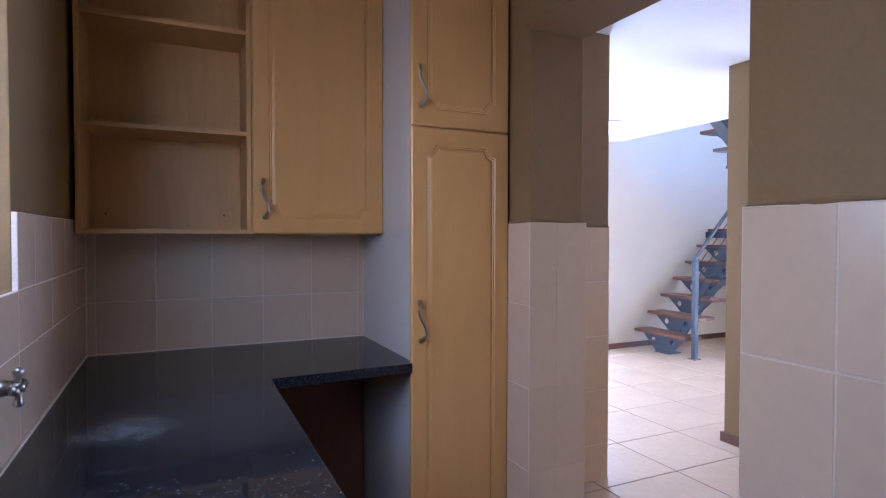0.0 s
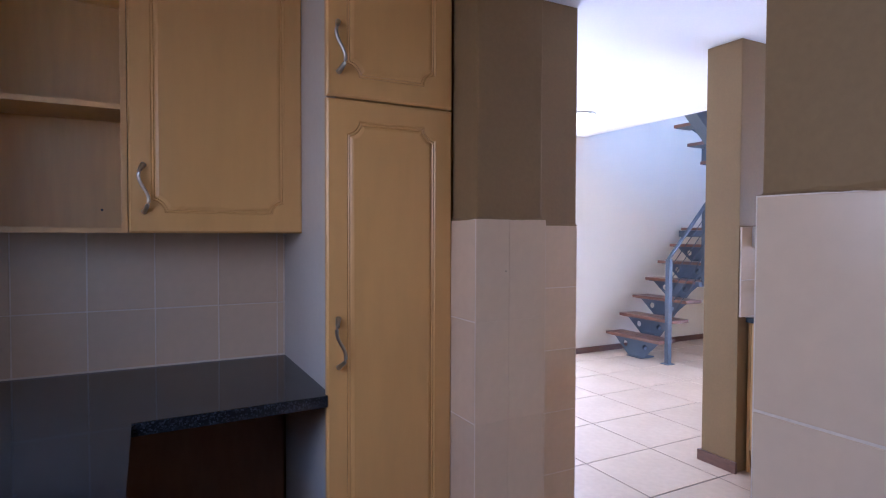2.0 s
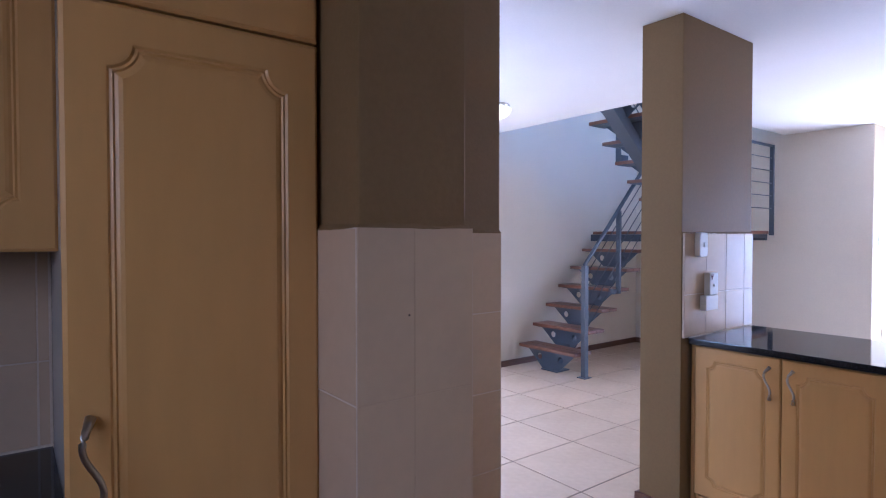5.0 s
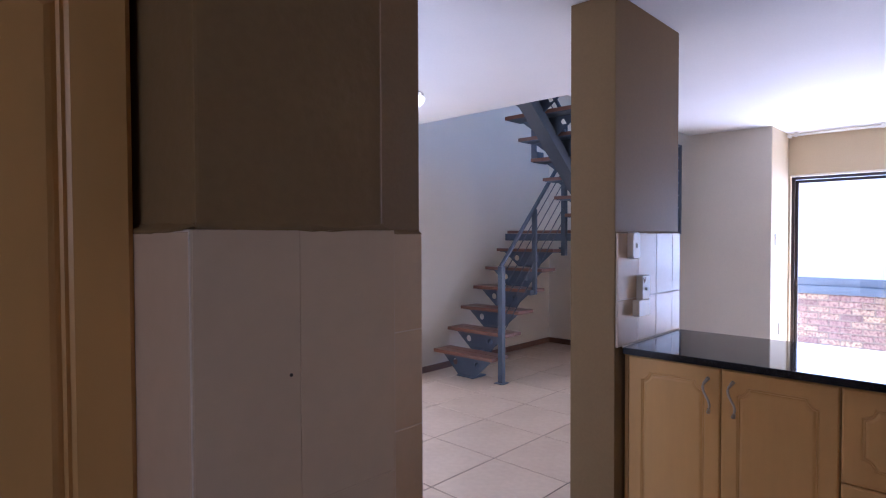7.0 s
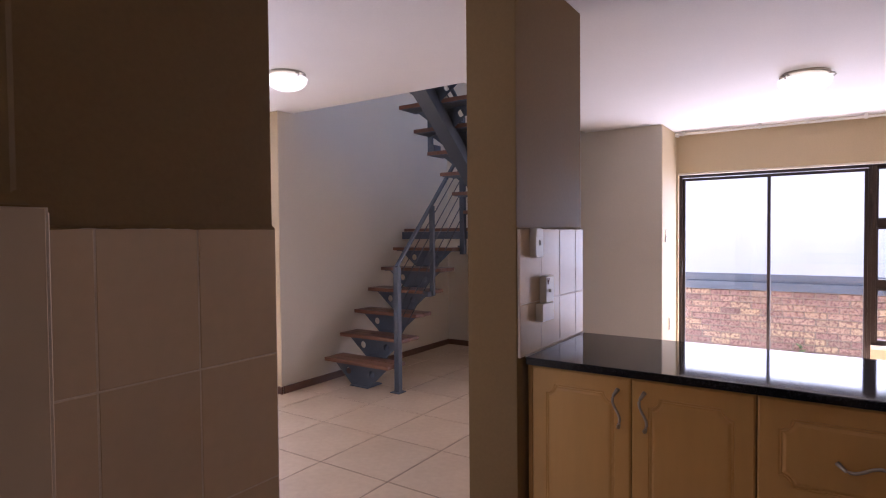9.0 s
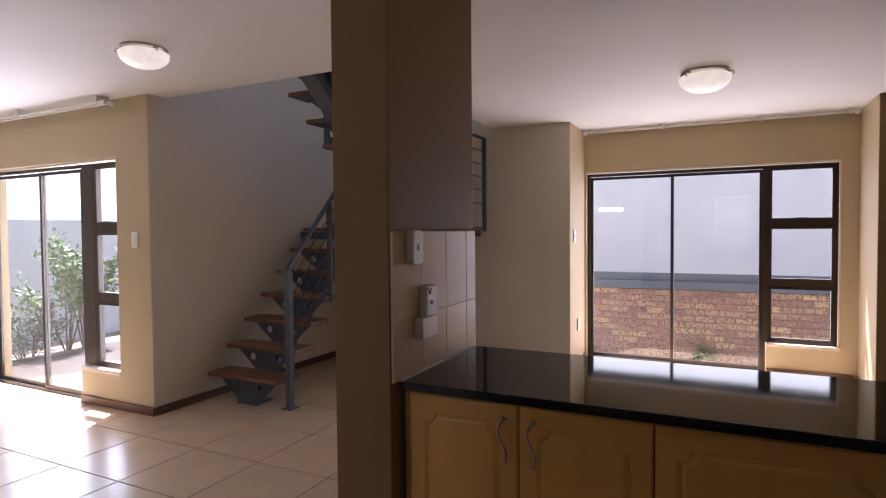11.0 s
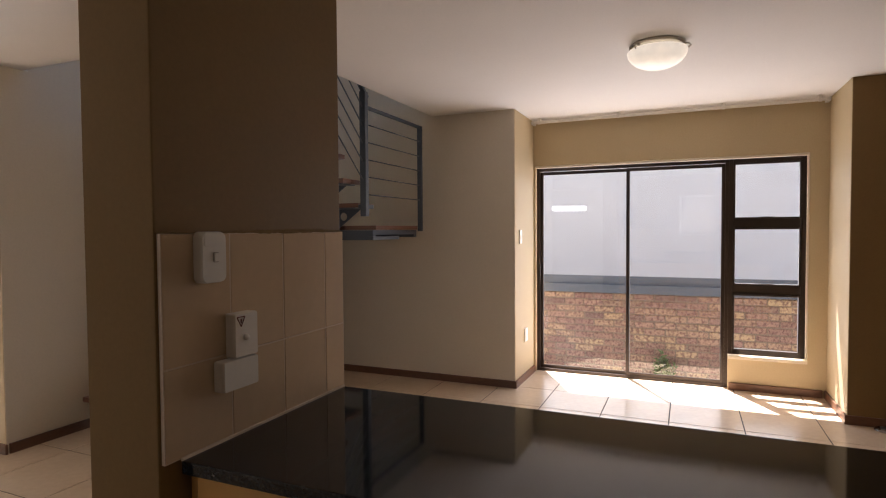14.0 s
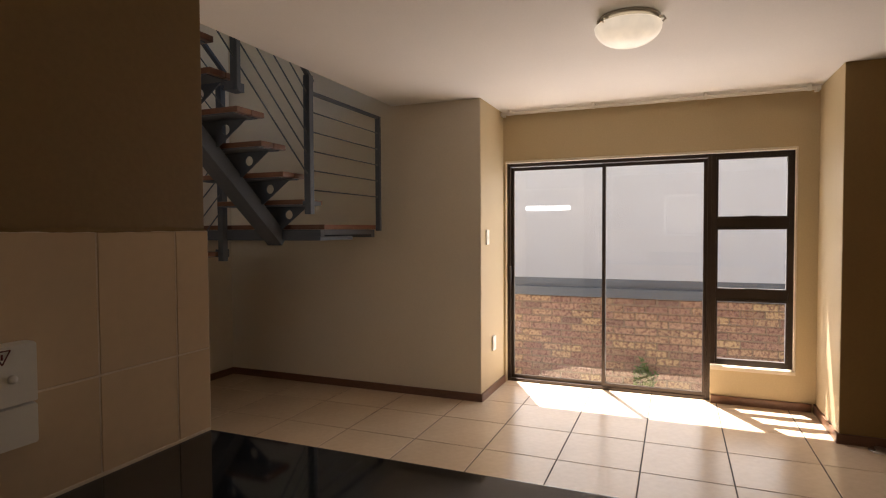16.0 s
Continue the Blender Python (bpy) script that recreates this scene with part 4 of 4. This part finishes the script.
tile_field(OB["wall_partition"], "x", 1.384, -1, [-0.666, -0.466, -0.266, -0.066, 0.134, 0.334, 0.534, 0.734, 0.934, 1.121], [0.002, 0.212, 0.512, 0.812, 1.111, 1.411])
tile_field(OB["wall_pillar"], "y", 2.6615, -1, [3.601, 3.803, 4.004, 4.203, 4.305], [0.892, 1.1, 1.4])
for x, z in ((1.580, 1.246),):
    h = part("nail_hole", lathe(bmesh.new(), [(0, 0), (0.002, 0), (0.002, 0.001), (0, 0.001)], 8), M_BLACK, OB["wall_pier"])
    h.matrix_basis = pose(x, 2.0255, z, 90, 0, 0)



def paint_edge(parent, axis, face, out, u0, u1, z, seed):
    """The uneven bead of wall paint that fills the ledge over the top row of tiles."""
    rng = random.Random(seed)
    bm = bmesh.new()
    rows = []
    n = max(8, int((u1 - u0) / 0.012))
    drop, rise = 0.0, 0.008
    for k in range(n + 1):
        u = u0 + (u1 - u0) * k / n
        drop = min(0.004, max(-0.001, drop + rng.uniform(-0.0012, 0.0012)))
        rise = min(0.016, max(0.004, rise + rng.uniform(-0.0025, 0.0025)))
        ring = ((face - out * 0.0115, z + rise), (face - out * 0.0095, z + rise * 0.4), (face - out * 0.0005, z + 0.001), (face + out * 0.0012, z - drop), (face - out * 0.004, z - drop - 0.001))
        rows.append([bm.verts.new((u, d, h) if axis == "y" else (d, u, h)) for d, h in ring])
    for r0, r1 in zip(rows, rows[1:]):
        for k in range(4):
            bm.faces.new((r0[k], r0[k + 1], r1[k + 1], r1[k]))
    bmesh.ops.recalc_face_normals(bm, faces=bm.faces)
    return smooth(part("paint_edge", bm, M_KHAKI, parent))


paint_edge(OB["wall_pillar"], "y", 2.6615, -1, 3.598, 4.303, 1.4, 31)
paint_edge(OB["wall_pier"], "y", 2.026, -1, 1.484, 1.72, 1.4, 32)
paint_edge(OB["wall_pier"], "x", 1.4755, -1, 2.036, 2.186, 1.4, 33)
paint_edge(OB["wall_north"], "y", 2.7745, -1, 1.731, 2.502, 1.4, 34)
paint_edge(OB["wall_partition"], "x", 1.384, -1, -0.6, 1.119, 1.411, 35)

# ---- floor tiles ----
rest = bmesh.new()
XJ = [-1.25, -0.73, -0.21, 0.31, 0.83, 1.35, 1.87, 2.40, 2.93, 3.46, 4.02, 4.56, 5.08, 5.59, 6.10, 6.60, 7.10, 7.60, 8.10, 8.325]
YJ = [-1.24, -0.745, -0.25, 0.25, 0.745, 1.245, 1.735, 2.215, 2.68, 3.165, 3.69, 4.215, 4.74, 5.275, 5.80, 6.32, 6.84, 7.36, 7.88, 8.40, 8.62]
for x0, x1 in zip(XJ, XJ[1:]):
    for y0, y1 in zip(YJ, YJ[1:]):
        if (x0 > 7.55 and (y0 > 3.2 or y1 < 0.5)) or (x0 > 5.0 and y0 > 5.7) or (x1 < 0 and y1 < 2.9):
            continue
        if x0 > 1.4 and y0 > 0.2:
            piece("floor_tile", (x1 - x0 - 0.0075, y1 - y0 - 0.0075, 0.008), M_FLOOR, OB["floor"], pose((x0 + x1) / 2, (y0 + y1) / 2, -0.004), 0.0015)
        else:
            box(rest, x0 + 0.003, x1 - 0.003, y0 + 0.003, y1 - 0.003, -0.008, 0)
r = part("floor_tiles", rest, M_FLOOR, OB["floor"])
r["kind"] = "stuff"

# ---- sealant round the scullery worktop ----
for span in ((0.0305, 1.0935, 2.768, 2.7745, 0.898, 0.908), (0.0305, 0.037, 0.95, 2.7675, 0.898, 0.908), (0.0305, 0.036, 2.769, 2.7745, 0.9085, 1.36), (1.0875, 1.0935, 2.769, 2.7745, 0.9085, 1.36)):
    structure(block("trim", span, M_GROUT, bevel=0.002), "white sealant line along the scullery wall tiles", "sealant")

structure(block("trim", (3.642, 4.298, 2.6560, 2.6612, 0.888, 0.896), M_GROUT, bevel=0.0015), "white sealant line where the bar meets the pillar tiles", "sealant")

# ---- bricks ----
BRNG = random.Random(21)
COURSE, LONG = 0.0808, 0.232
far = bmesh.new()
for c in range(14):
    z = COURSE * (c + 0.5)
    off = (c % 2) * LONG / 2 + BRNG.uniform(-0.01, 0.01)
    for k in range(-18, 22):
        y = k * LONG + off
        if not -4.0 < y < 4.8:
            continue
        lx = BRNG.uniform(-0.003, 0.003)
        if -1.45 < y < 2.35:
            ob = piece("brick", (0.03, LONG - BRNG.choice((0.007, 0.010, 0.014)), COURSE - BRNG.choice((0.009, 0.012, 0.016))), M_BRICK, neighbour, pose(0.004 + lx, y + BRNG.uniform(-0.003, 0.003), z + BRNG.uniform(-0.002, 0.002), BRNG.uniform(-1.2, 1.2), 0, BRNG.uniform(-0.8, 0.8)), 0.008)
        else:
            box(far, -0.008 + lx, 0.02, y - LONG / 2 + 0.006, y + LONG / 2 - 0.006, z - COURSE / 2 + 0.005, z + COURSE / 2 - 0.005)
b = part("brickwork", far, M_BRICK, neighbour)
b["kind"] = "stuff"
